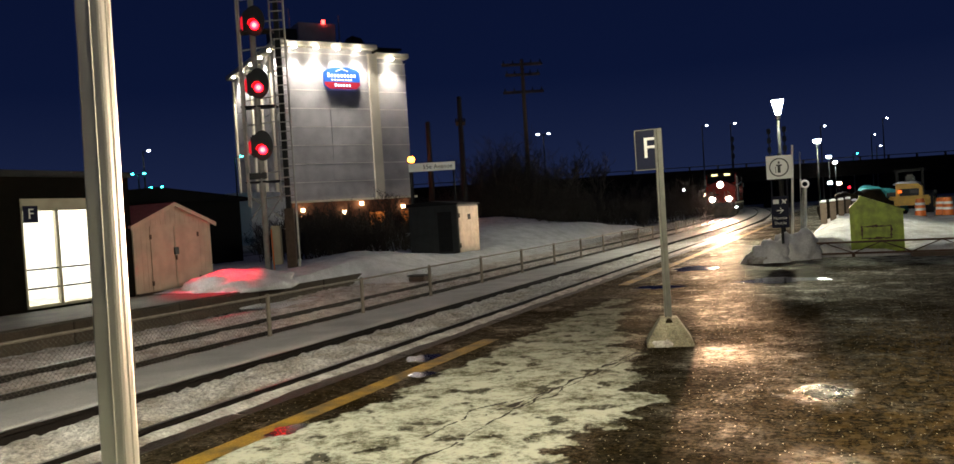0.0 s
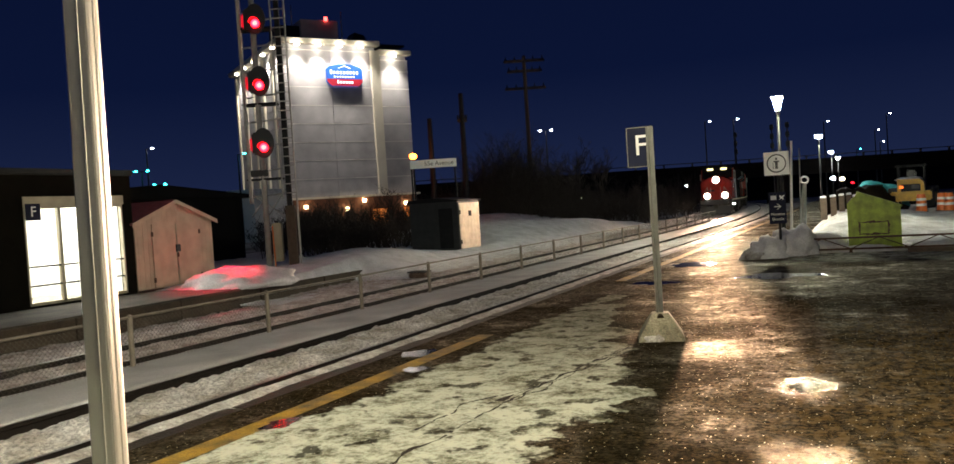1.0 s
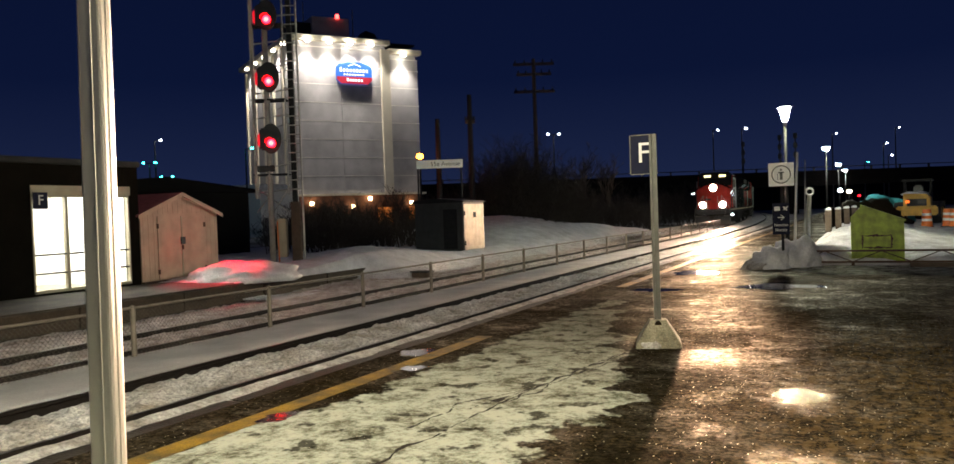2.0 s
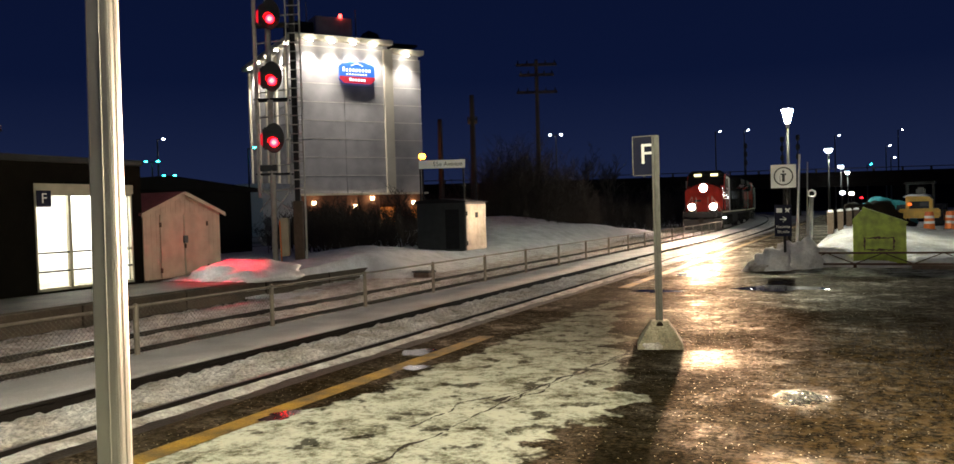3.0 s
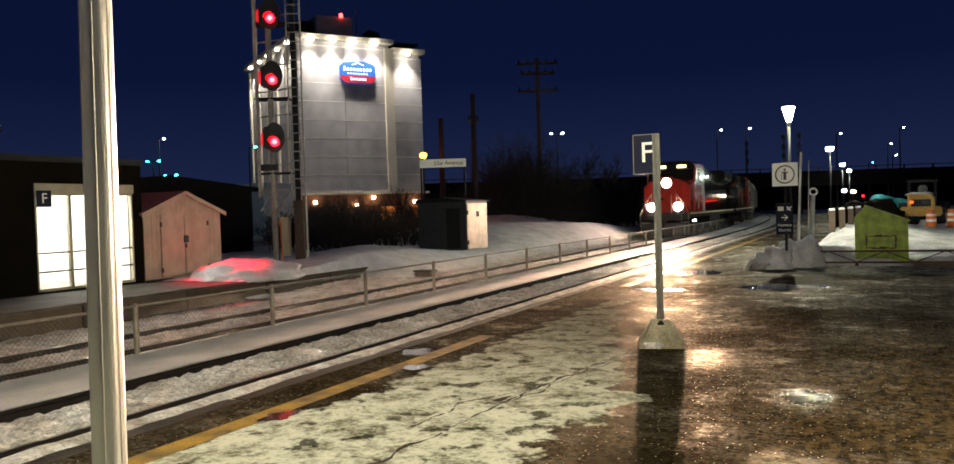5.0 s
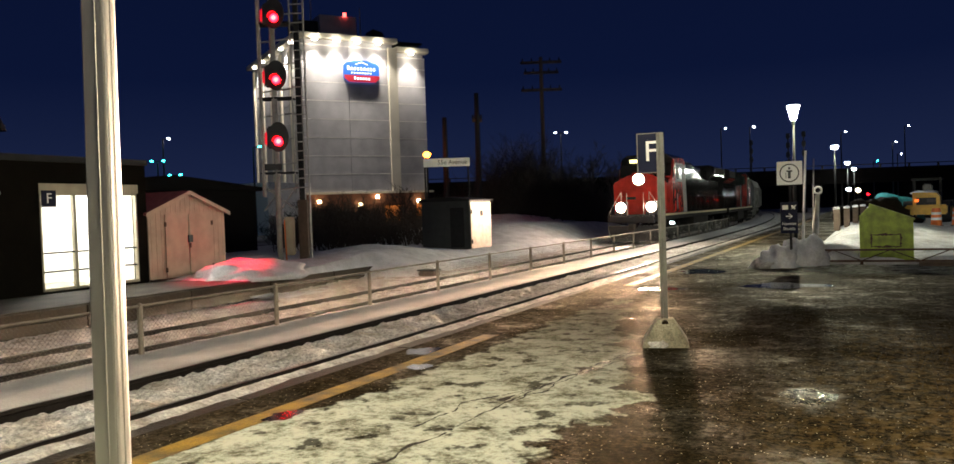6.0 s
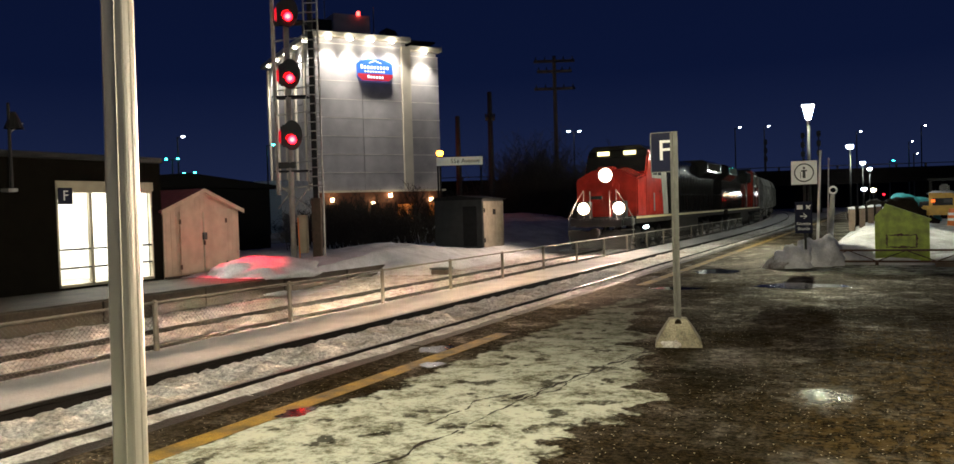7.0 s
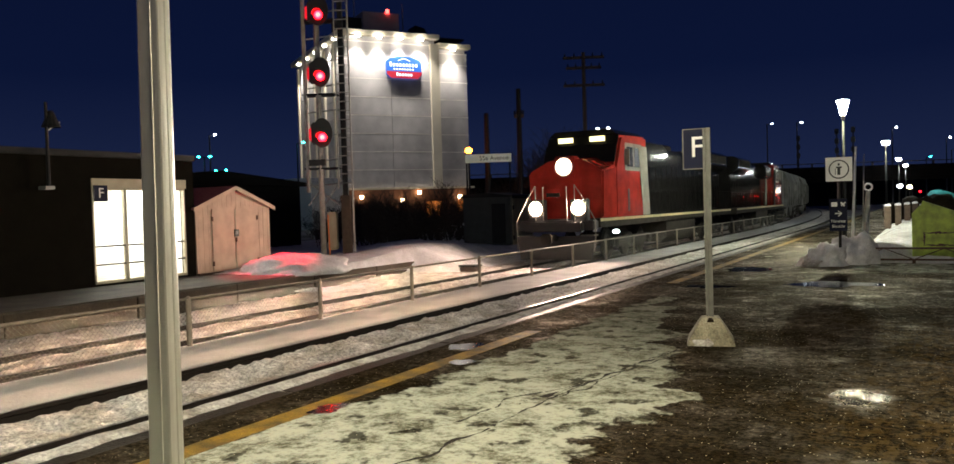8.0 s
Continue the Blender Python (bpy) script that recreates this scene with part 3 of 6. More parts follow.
# ---- street furniture ----
def lantern_post(x, y, height=5.3, square=False, far=False):
    t = thing("lamp_post", "aluminium platform lamp post with a glowing white lantern" if square else "slim metal lamp post with a glowing white lantern", "street lamp", pose(x, y, 0), "platform lamps")
    if square:
        def column(bm):
            b = 0.0545
            outline = [(-b + 0.012, -b), (0.012, -b), (0.015, -b - 0.003), (0.018, -b), (b - 0.010, -b), (b - 0.003, -b + 0.003)]
            for k in range(2):
                y = -b + 0.020 + 0.034 * k
                outline += [(b, y), (b, y + 0.018), (b - 0.005, y + 0.021), (b - 0.005, y + 0.031)]
            outline += [(b - 0.012, b), (-b + 0.012, b), (-b, b - 0.012), (-b, -b + 0.012)]
            prism(bm, outline, 2, 0.02, height - 0.55)
            for v in bm.verts:
                v.co.x, v.co.y = v.co.x * (1.06 - 0.035 * v.co.z), v.co.y * (1.06 - 0.035 * v.co.z)
        c = piece("column", column, ALU, t)
        c.rotation_euler[2] = radians(18)
        t.matrix_basis = pose(x - 0.012, y - 0.004, 0, -0.3, 0.55, 0)
    else:
        piece("column", lambda bm: rod(bm, (0, 0, 0), (0, 0, height - 0.55), 0.075, 0.055, 12), DARK, t, smooth=True)

    def foot(bm):
        box(bm, -0.16, 0.16, -0.16, 0.16, 0.0, 0.025, 0.005)
        for a in (-0.12, 0.12):
            for b in (-0.12, 0.12):
                rod(bm, (a, b, 0.02), (a, b, 0.06), 0.014, seg=6)
    piece("base_plate", foot, GALV, t)
    if far:
        piece("collar", lambda bm: rod(bm, (0, 0, height - 0.6), (0, 0, height - 0.06), 0.05, 0.07, 12), DARK, t)
        piece("lantern", lambda bm: rod(bm, (0, 0, height - 0.08), (0, 0, height + 0.12), 0.17, 0.25, 16), ROW_WHITE, t, "glowing white glass lantern", True)
        piece("cap", lambda bm: rod(bm, (0, 0, height + 0.125), (0, 0, height + 0.22), 0.32, 0.10, 16), DARK, t)
        return t
    piece("collar", lambda bm: rod(bm, (0, 0, height - 0.6), (0, 0, height - 0.42), 0.06, 0.09, 14), GALV, t)
    lan = piece("lantern", lambda bm: rod(bm, (0, 0, height - 0.40), (0, 0, height + 0.12), 0.085, 0.215, 16), LAMP_WHITE if square else PATH_WHITE, t, "glowing white glass lantern", True)
    for k in range(4):
        a = math.tau * k / 4 + 0.5
        piece("lantern_rib", lambda bm, a=a: rod(bm, (0.09 * math.cos(a), 0.09 * math.sin(a), height - 0.41), (0.225 * math.cos(a), 0.225 * math.sin(a), height + 0.13), 0.010, seg=5), GALV, lan)
    piece("cap", lambda bm: rod(bm, (0, 0, height + 0.135), (0, 0, height + 0.20), 0.27, 0.20, 16), GALV, t)
    return t


def letter_sign():
    t = thing("platform_sign", "navy letter F sign on a steel post in a concrete block", "sign", pose(-2.38, 10.05, 0))

    def block(bm):
        v = [(-0.33, -0.33, 0), (0.33, -0.33, 0), (0.33, 0.33, 0), (-0.33, 0.33, 0), (-0.31, -0.31, 0.07), (0.31, -0.31, 0.07), (0.31, 0.31, 0.07), (-0.31, 0.31, 0.07),
             (-0.12, -0.12, 0.39), (0.12, -0.12, 0.39), (0.12, 0.12, 0.39), (-0.12, 0.12, 0.39)]
        p = [bm.verts.new(q) for q in v]
        for i in range(4):
            j = (i + 1) % 4
            bm.faces.new((p[i], p[j], p[4 + j], p[4 + i]))
            bm.faces.new((p[4 + i], p[4 + j], p[8 + j], p[8 + i]))
        bm.faces.new(p[8:]), bm.faces.new(p[3::-1])
        bmesh.ops.bevel(bm, geom=bm.edges[:], offset=0.012, segments=1, affect="EDGES")
    b = piece("block", block, OLD_CONCRETE, t, "chipped pyramid-shaped concrete ballast block")
    b.rotation_euler[2] = radians(14)
    b.scale = (0.86, 0.86, 0.84)

    # solid plug: the lifting hole's inner shade is put into its dark colour
    piece("lifting_hole", lambda bm: rod(bm, (0.0, -0.105, 0.345), (0.0, -0.16, 0.325), 0.045, 0.05, 12), GRIME, b, "dark plug coloured as a shaded lifting hole")

    def lodged(bm):
        blob(bm, (-0.03, -0.27, 0.02), (0.11, 0.05, 0.06), 0.9, 3, 6.0, 0.005)
    piece("lodged_snow", lodged, DIRTY_SNOW, t, "clump of snow lodged against the block", True)

    def post(bm):
        prism(bm, [(-0.045, -0.018), (-0.018, -0.018), (-0.018, 0.012), (0.018, 0.012), (0.018, -0.018), (0.045, -0.018), (0.045, -0.012), (0.025, -0.012), (0.025, 0.02), (-0.025, 0.02), (-0.025, -0.012), (-0.045, -0.012)], 2, 0.30, 2.63)
        for k in range(36):
            rod(bm, (0, 0.008, 0.5 + 0.058 * k), (0, 0.0125, 0.5 + 0.058 * k), 0.007, seg=6)
    piece("post", post, OLD_GALV, t)
    s = piece("panel", lambda bm: box(bm, -0.29, 0.03, 0.022, 0.034, 2.15, 2.63, 0.003), NAVY, t)

    def rim(bm):
        for a, b, c, d in ((-0.30, 0.04, 2.63, 2.64), (-0.30, 0.04, 2.14, 2.15), (-0.30, -0.29, 2.14, 2.64), (0.03, 0.04, 2.14, 2.64)):
            box(bm, a, b, 0.016, 0.038, c, d)
    piece("border", rim, OLD_GALV, t)
    words("F", 0.36, WHITE, s, pose(-0.125, 0.019, 2.40, 90), "letter")


def way_sign():
    t = thing("direction_sign", "white and navy platform direction signs on a steel post", "sign", pose(-1.98, 22.4, 0))
    piece("post", lambda bm: rod(bm, (0.0, 0.0, -0.05), (0.0, 0.0, 2.8), 0.035, seg=10), DARK, t)
    p = piece("round_panel", lambda bm: box(bm, -0.31, 0.31, -0.05, -0.038, 2.14, 2.74, 0.004), WHITE, t, "white panel with a black ring")
    piece("ring", lambda bm: ring(bm, (0, -0.054, 2.44), (0, 1, 0), 0.225, 0.016, 28), BLACK, p)

    def bars(bm):
        box(bm, -0.035, 0.035, -0.058, -0.052, 2.30, 2.50)
        box(bm, -0.07, 0.07, -0.058, -0.052, 2.47, 2.51)
        box(bm, -0.09, -0.075, -0.058, -0.052, 2.30, 2.46)
        box(bm, -0.025, 0.025, -0.058, -0.052, 2.53, 2.59)
    piece("pictogram", bars, BLACK, p)
    q = piece("arrow_panel", lambda bm: box(bm, -0.24, 0.18, -0.05, -0.038, 0.88, 1.70, 0.004), NAVY, t, "navy panel with white arrow")

    piece("arrow", lambda bm: prism(bm, [(0.06, 1.325), (-0.02, 1.395), (-0.045, 1.395), (0.02, 1.337), (-0.11, 1.337), (-0.11, 1.313), (0.02, 1.313), (-0.045, 1.255), (-0.02, 1.255)], 1, -0.056, -0.051), WHITE, q)
    piece("bus_symbol", lambda bm: box(bm, -0.19, -0.05, -0.056, -0.051, 1.50, 1.61, 0.002), WHITE, q)
    piece("plane_symbol", lambda bm: prism(bm, [(0.02, 1.50), (0.05, 1.54), (0.02, 1.60), (0.05, 1.61), (0.09, 1.58), (0.14, 1.62), (0.15, 1.60), (0.11, 1.55), (0.13, 1.50), (0.10, 1.50), (0.08, 1.53)], 1, -0.056, -0.051), WHITE, q)
    words("Navette", 0.105, WHITE, q, pose(-0.03, -0.052, 1.13, 90), "lettering")
    words("Shuttle", 0.105, WHITE, q, pose(-0.03, -0.052, 1.00, 90), "lettering")


def avenue_sign():
    t = thing("station_sign", "white 55e Avenue station name board on two posts", "sign", pose(-21.3, 39.78, 0, 0, 0, 25.8))
    for a in (-1.25, 1.15):
        piece("post", lambda bm, a=a: rod(bm, (a, 0, -0.3), (a, 0, 4.3), 0.05, seg=8), DARK, t)
    p = piece("board", lambda bm: box(bm, -1.32, 1.25, -0.08, -0.04, 4.24, 4.70, 0.01), WHITE, t)
    words("55e Avenue", 0.34, BLACK, p, pose(0.28, -0.084, 4.47, 90))


def grit_bin():
    t = thing("grit_bin", "lime green painted salt bin with sloping lid", "storage bin", pose(-0.40, 24.1, 0))
    prof = [(0, 0), (1.28, 0), (1.28, 1.12), (0.26, 1.53), (0.0, 1.25)]
    piece("body", lambda bm: prism(bm, prof, 1, 0, 1.0), GREEN, t)

    for y in (-0.015, 1.015):
        piece("lid_edge", lambda bm, y=y: rod(bm, (0.24, y, 1.545), (1.32, y, 1.125), 0.02, seg=6), GREEN, t)
    piece("foot_rail", lambda bm: box(bm, 1.25, 1.31, -0.03, 1.03, 0.0, 0.06), GREEN, t)
    piece("lid", lambda bm: prism(bm, [(0.24, 1.545), (1.32, 1.125), (1.33, 1.15), (0.25, 1.575)], 1, -0.03, 1.03), GREEN, t)

    def scrape(bm):
        rng = random.Random(41)
        rect = [(0.28, 0.42), (0.98, 0.42), (0.98, 0.74), (0.28, 0.74)]
        loop = []
        for (ax, az), (bx, bz) in zip(rect, rect[1:] + rect[:1]):
            for k in range(14):
                loop.append((ax + (bx - ax) * k / 14, az + (bz - az) * k / 14))
        pairs = []
        for px, pz in loop:
            d, w = Vector((px - 0.63, 0, pz - 0.58)).normalized(), rng.uniform(0.006, 0.04)
            c = Vector((px + rng.uniform(-0.012, 0.012), -0.004, pz + rng.uniform(-0.012, 0.012)))
            pairs.append((bm.verts.new(c - d * w), bm.verts.new(c + d * w)))
        for p, q in zip(pairs, pairs[1:] + pairs[:1]):
            bm.faces.new((p[0], p[1], q[1], q[0]))
    piece("label", scrape, RUST, t, "scuffed grimy outline of a torn-off notice")


def low_gate():
    t = thing("barrier", "low rusty lattice barrier along the yard edge", "barrier", pose(0, 23.3, 0))
    piece("top_rail", lambda bm: box(bm, -1.75, 9.0, -0.03, 0.03, 0.36, 0.41), RUST, t)
    piece("bottom_rail", lambda bm: box(bm, -1.75, 9.0, -0.03, 0.03, 0.07, 0.12), RUST, t)
    for k in range(8):
        x = -1.7 + 1.35 * k
        piece("brace", lambda bm, x=x: rod(bm, (x, 0, 0.1), (x + 0.67, 0, 0.38), 0.014, seg=5), RUST, t)
        piece("brace", lambda bm, x=x: rod(bm, (x + 0.67, 0, 0.38), (x + 1.35, 0, 0.1), 0.014, seg=5), RUST, t)
        piece("foot", lambda bm, x=x: box(bm, x - 0.04, x + 0.04, -0.05, 0.05, -0.02, 0.1), RUST, t)
    k = thing("kerb_beam", "long dark timber kerb beam on the ground", "kerb", pose(0, 22.9, 0))
    piece("beam", lambda bm: box(bm, 0.95, 12, -0.12, 0.12, -0.02, 0.10, 0.02), WOOD, k)


def markers():
    a = thing("snow_marker", "tall white reflective snow marker pole", "marker pole", pose(-2.2, 28.95, 0, 0, 2.6, 0))
    piece("pole", lambda bm: rod(bm, (0, 0, -0.1), (0, 0, 3.36), 0.045, 0.035, 8), WHITE, a)
    b = thing("snow_marker", "thin grey snow marker pole", "marker pole", pose(-2.1, 32.3, 0, 0, 1.5, 0))
    piece("pole", lambda bm: rod(bm, (0, 0, -0.1), (0, 0, 3.25), 0.03, 0.02, 8), GALV, b)
    c = thing("ring_post", "grey leaning post topped by a steel ring", "post", pose(-2.1, 33.4, 0, 0, 4.0, 0))
    piece("shaft", lambda bm: rod(bm, (0, 0, -0.1), (0, 0, 1.95), 0.13, 0.08, 10), GALV, c)
    piece("ring", lambda bm: ring(bm, (0, 0, 2.08), (0, 1, 0.1), 0.13, 0.035, 18), WHITE, c)


def barrel(x, y):
    t = thing("traffic_barrel", "orange traffic barrel with white reflective bands", "traffic barrel", pose(x, y, 0), "traffic barrels")
    for a, b, r0, r1, m, nm in ((0.06, 0.36, 0.29, 0.27, ORANGE, "section"), (0.36, 0.50, 0.26, 0.26, WHITE, "band"), (0.50, 0.66, 0.255, 0.25, ORANGE, "section"), (0.66, 0.80, 0.24, 0.24, WHITE, "band"), (0.80, 1.02, 0.235, 0.20, ORANGE, "section")):
        piece(nm, lambda bm, a=a, b=b, r0=r0, r1=r1: rod(bm, (0, 0, a), (0, 0, b), r0, r1, 16), m, t)
    piece("base", lambda bm: rod(bm, (0, 0, 0), (0, 0, 0.06), 0.38, 0.34, 14), TYRE, t)


def wheel_loader():
    t = thing("wheel_loader", "yellow wheel loader parked on the snowy yard", "construction vehicle", pose(2.95, 58.8, 0, 0, 0, -6))
    piece("engine_hood", lambda bm: prism(bm, [(-0.75, 0.75), (0.75, 0.75), (0.75, 1.65), (0.55, 1.9), (-0.75, 1.95)], 1, -1.2, 0.9), CAT_YELLOW, t)
    piece("counterweight", lambda bm: box(bm, -1.15, 1.15, -1.45, -0.6, 0.55, 1.15, 0.08), CAT_YELLOW, t)
    piece("grille", lambda bm: box(bm, -0.55, 0.55, -1.23, -1.19, 0.95, 1.6, 0.02), DARK, t)
    piece("badge", lambda bm: box(bm, 0.05, 0.5, -1.26, -1.22, 1.30, 1.52, 0.01), BLACK, t, "dark plate with pale shape")
    piece("tail_lamp", lambda bm: box(bm, -0.62, -0.4, -1.27, -1.2, 1.35, 1.52, 0.02), glow("tail_lamp", (1.0, 0.2, 0.02), 1.6), t)
    c = piece("cab", lambda bm: box(bm, -0.85, 0.75, 0.5, 2.0, 1.3, 2.0, 0.05), DARK, t, "dark cab with open pillars")
    piece("snow_cover", lambda bm: blob(bm, (-0.1, -0.2, 1.93), (0.7, 0.95, 0.13), 0.4, 3, 2.0), SNOW, t, "snow lying on the hood", True)
    for a in (-0.8, 0.7):
        for b in (0.55, 1.95):
            piece("pillar", lambda bm, a=a, b=b: box(bm, a - 0.05, a + 0.05, b - 0.05, b + 0.05, 1.95, 2.75), DARK, c)
    piece("roof", lambda bm: box(bm, -0.95, 0.85, 0.35, 2.15, 2.72, 2.86, 0.05), DARK, c)
    piece("seat", lambda bm: box(bm, -0.3, 0.25, 0.9, 1.3, 1.9, 2.5, 0.1), BLACK, c)
    for a in (-1.05, 1.05):
        for b in (-0.5, 2.4):
            w = piece("wheel", lambda bm, a=a, b=b: rod(bm, (a - 0.25, b, 0.7), (a + 0.25, b, 0.7), 0.7, seg=24), TYRE, t)
            piece("rim", lambda bm, a=a, b=b: rod(bm, (a - 0.27, b, 0.7), (a + 0.27, b, 0.7), 0.34, seg=18), CAT_YELLOW, w)
    piece("bucket", lambda bm: prism(bm, [(3.6, 0.2), (4.9, 0.2), (4.9, 0.3), (3.9, 0.5), (3.8, 1.4), (3.6, 1.4)], 0, -1.4, 1.4), DARK, t)
    piece("lift_arm", lambda bm: prism(bm, [(1.8, 1.3), (3.7, 0.5), (3.7, 0.8), (1.8, 1.6)], 0, -0.4, 0.4), CAT_YELLOW, t)


def tarp_pile():
    def make(bm):
        blob(bm, (0, 0, 0), (2.3, 1.6, 1.95), 0.25, 4, 4.0, -0.02)
    tagged(piece("covered_pile", make, TEAL, smooth=True), "material pile under a teal tarpaulin", "covered pile").matrix_basis = pose(0.9, 62.5, 0)

    def dark(bm):
        blob(bm, (0, 0, 0), (2.2, 1.3, 1.75), 0.4, 4, 9.0, -0.02)
    tagged(piece("spoil_mound", dark, GRIME, smooth=True), "black heap of wet spoil beside the loader", "heap").matrix_basis = pose(-0.1, 55.0, 0)


# ---- far side: waiting room, shed, signal, cabin ----
def waiting_room():
    t = tagged(new("waiting_room"), "dark clad station building with a brightly lit window", "building")
    x0, y0, y1, top = -18.8, -12.0, 16.72, 3.35
    wy0, wy1, wz0, wz1 = 13.4, 16.38, 0.06, 2.55

    def front(bm):
        box(bm, x0 - 0.2, x0, y0, wy0, 0, top)
        box(bm, x0 - 0.2, x0, wy1, y1, 0, top)
        box(bm, x0 - 0.2, x0, wy0, wy1, wz1 + 0.25, top)
        box(bm, x0 - 0.2, x0, wy0, wy1, -0.02, wz0)
    piece("front_wall", front, BRICK_DARK, t)
    piece("side_wall", lambda bm: box(bm, x0 - 8, x0 - 0.2, y1 - 0.2, y1, 0, top), BRICK_DARK, t)
    piece("side_wall", lambda bm: box(bm, x0 - 8, x0 - 0.2, y0, y0 + 0.2, 0, top), BRICK_DARK, t)
    piece("back_wall", lambda bm: box(bm, x0 - 8.2, x0 - 8, y0, y1, 0, top), BRICK_DARK, t)
    piece("roof", lambda bm: box(bm, x0 - 8.3, x0 + 0.08, y0 - 0.1, y1 + 0.05, top, top + 0.16, 0.02), DARK, t)
    piece("lintel", lambda bm: box(bm, x0 - 0.16, x0 + 0.03, wy0, wy1 + 0.05, wz1, wz1 + 0.25, 0.01), TRIM, t, "pale metal lintel")
    w = piece("window_frame", lambda bm: (box(bm, x0 - 0.1, x0 + 0.01, wy0, wy1, wz0, wz0 + 0.07), box(bm, x0 - 0.1, x0 + 0.01, wy0, wy0 + 0.05, wz0, wz1), box(bm, x0 - 0.1, x0 + 0.01, wy1 - 0.05, wy1, wz0, wz1), box(bm, x0 - 0.1, x0 + 0.01, wy0, wy1, wz1 - 0.05, wz1)), TRIM, t)
    for k in (1, 2):
        y = wy0 + (wy1 - wy0) * k / 3
        piece("mullion", lambda bm, y=y: box(bm, x0 - 0.1, x0 + 0.01, y - 0.04, y + 0.04, wz0, wz1), TRIM, w)
    for z in (1.03, 0.55):
        piece("transom", lambda bm, z=z: box(bm, x0 - 0.07, x0, wy0, wy1, z - 0.02, z + 0.02), DARK, w)
    for k in range(3):
        a, b = wy0 + (wy1 - wy0) * k / 3 + 0.04, wy0 + (wy1 - wy0) * (k + 1) / 3 - 0.04
        g = piece("pane", lambda bm, a=a, b=b: box(bm, x0 - 0.062, x0 - 0.056, a, b, wz0 + 0.05, wz1 - 0.04), GLASS, w)
        g.visible_shadow = False

    def shell(bm):
        box(bm, x0 - 3.4, x0 - 3.3, wy0 - 1.5, y1 - 0.2, -0.02, 2.9)
        box(bm, x0 - 3.3, x0 - 0.2, wy0 - 1.6, wy0 - 1.5, -0.02, 2.9)
        box(bm, x0 - 3.3, x0 - 0.2, y1 - 0.3, y1 - 0.2, -0.02, 2.9)
    piece("inner_wall", shell, ROOM, t, "white painted waiting room walls")
    piece("inner_floor", lambda bm: box(bm, x0 - 3.3, x0 - 0.2, wy0 - 1.5, y1 - 0.3, -0.02, 0.02), CONCRETE, t)
    piece("inner_ceiling", lambda bm: box(bm, x0 - 3.3, x0 - 0.2, wy0 - 1.5, y1 - 0.3, 2.8, 2.9), ROOM, t)
    for k in range(3):
        piece("light_panel", lambda bm, k=k: box(bm, x0 - 2.4, x0 - 0.7, wy0 + 0.1 + k, wy0 + 0.7 + k, 2.74, 2.79), ROOM_LIGHT, t, "glowing ceiling light panel")
    s = thing("letter_plate", "small navy plate with a white F on the wall", "sign", pose(x0 + 0.05, 13.62, 0))
    p = piece("plate", lambda bm: box(bm, 0, 0.03, -0.2, 0.2, 2.2, 2.62, 0.005), NAVY, s)
    words("F", 0.36, WHITE, p, pose(0.034, 0.0, 2.41, 90, 0, 90), "letter")
    k = thing("wall_lamp_mast", "dark bell lantern on a bracketed mast by the building", "lamp", pose(-18.55, 12.1, 0))
    piece("mast", lambda bm: rod(bm, (0, 0, 2.55), (0, 0, 4.6), 0.045, 0.035, 8), DARK, k)
    piece("bracket", lambda bm: box(bm, -0.25, 0.06, -0.12, 0.12, 2.5, 2.58, 0.01), GALV, k)
    piece("arm", lambda bm: rod(bm, (0, 0, 3.9), (0, 0.35, 4.15), 0.02, seg=6), GALV, k)
    piece("bell", lambda bm: rod(bm, (0, 0.12, 4.0), (0, 0.12, 4.4), 0.22, 0.06, 12), DARK, k)


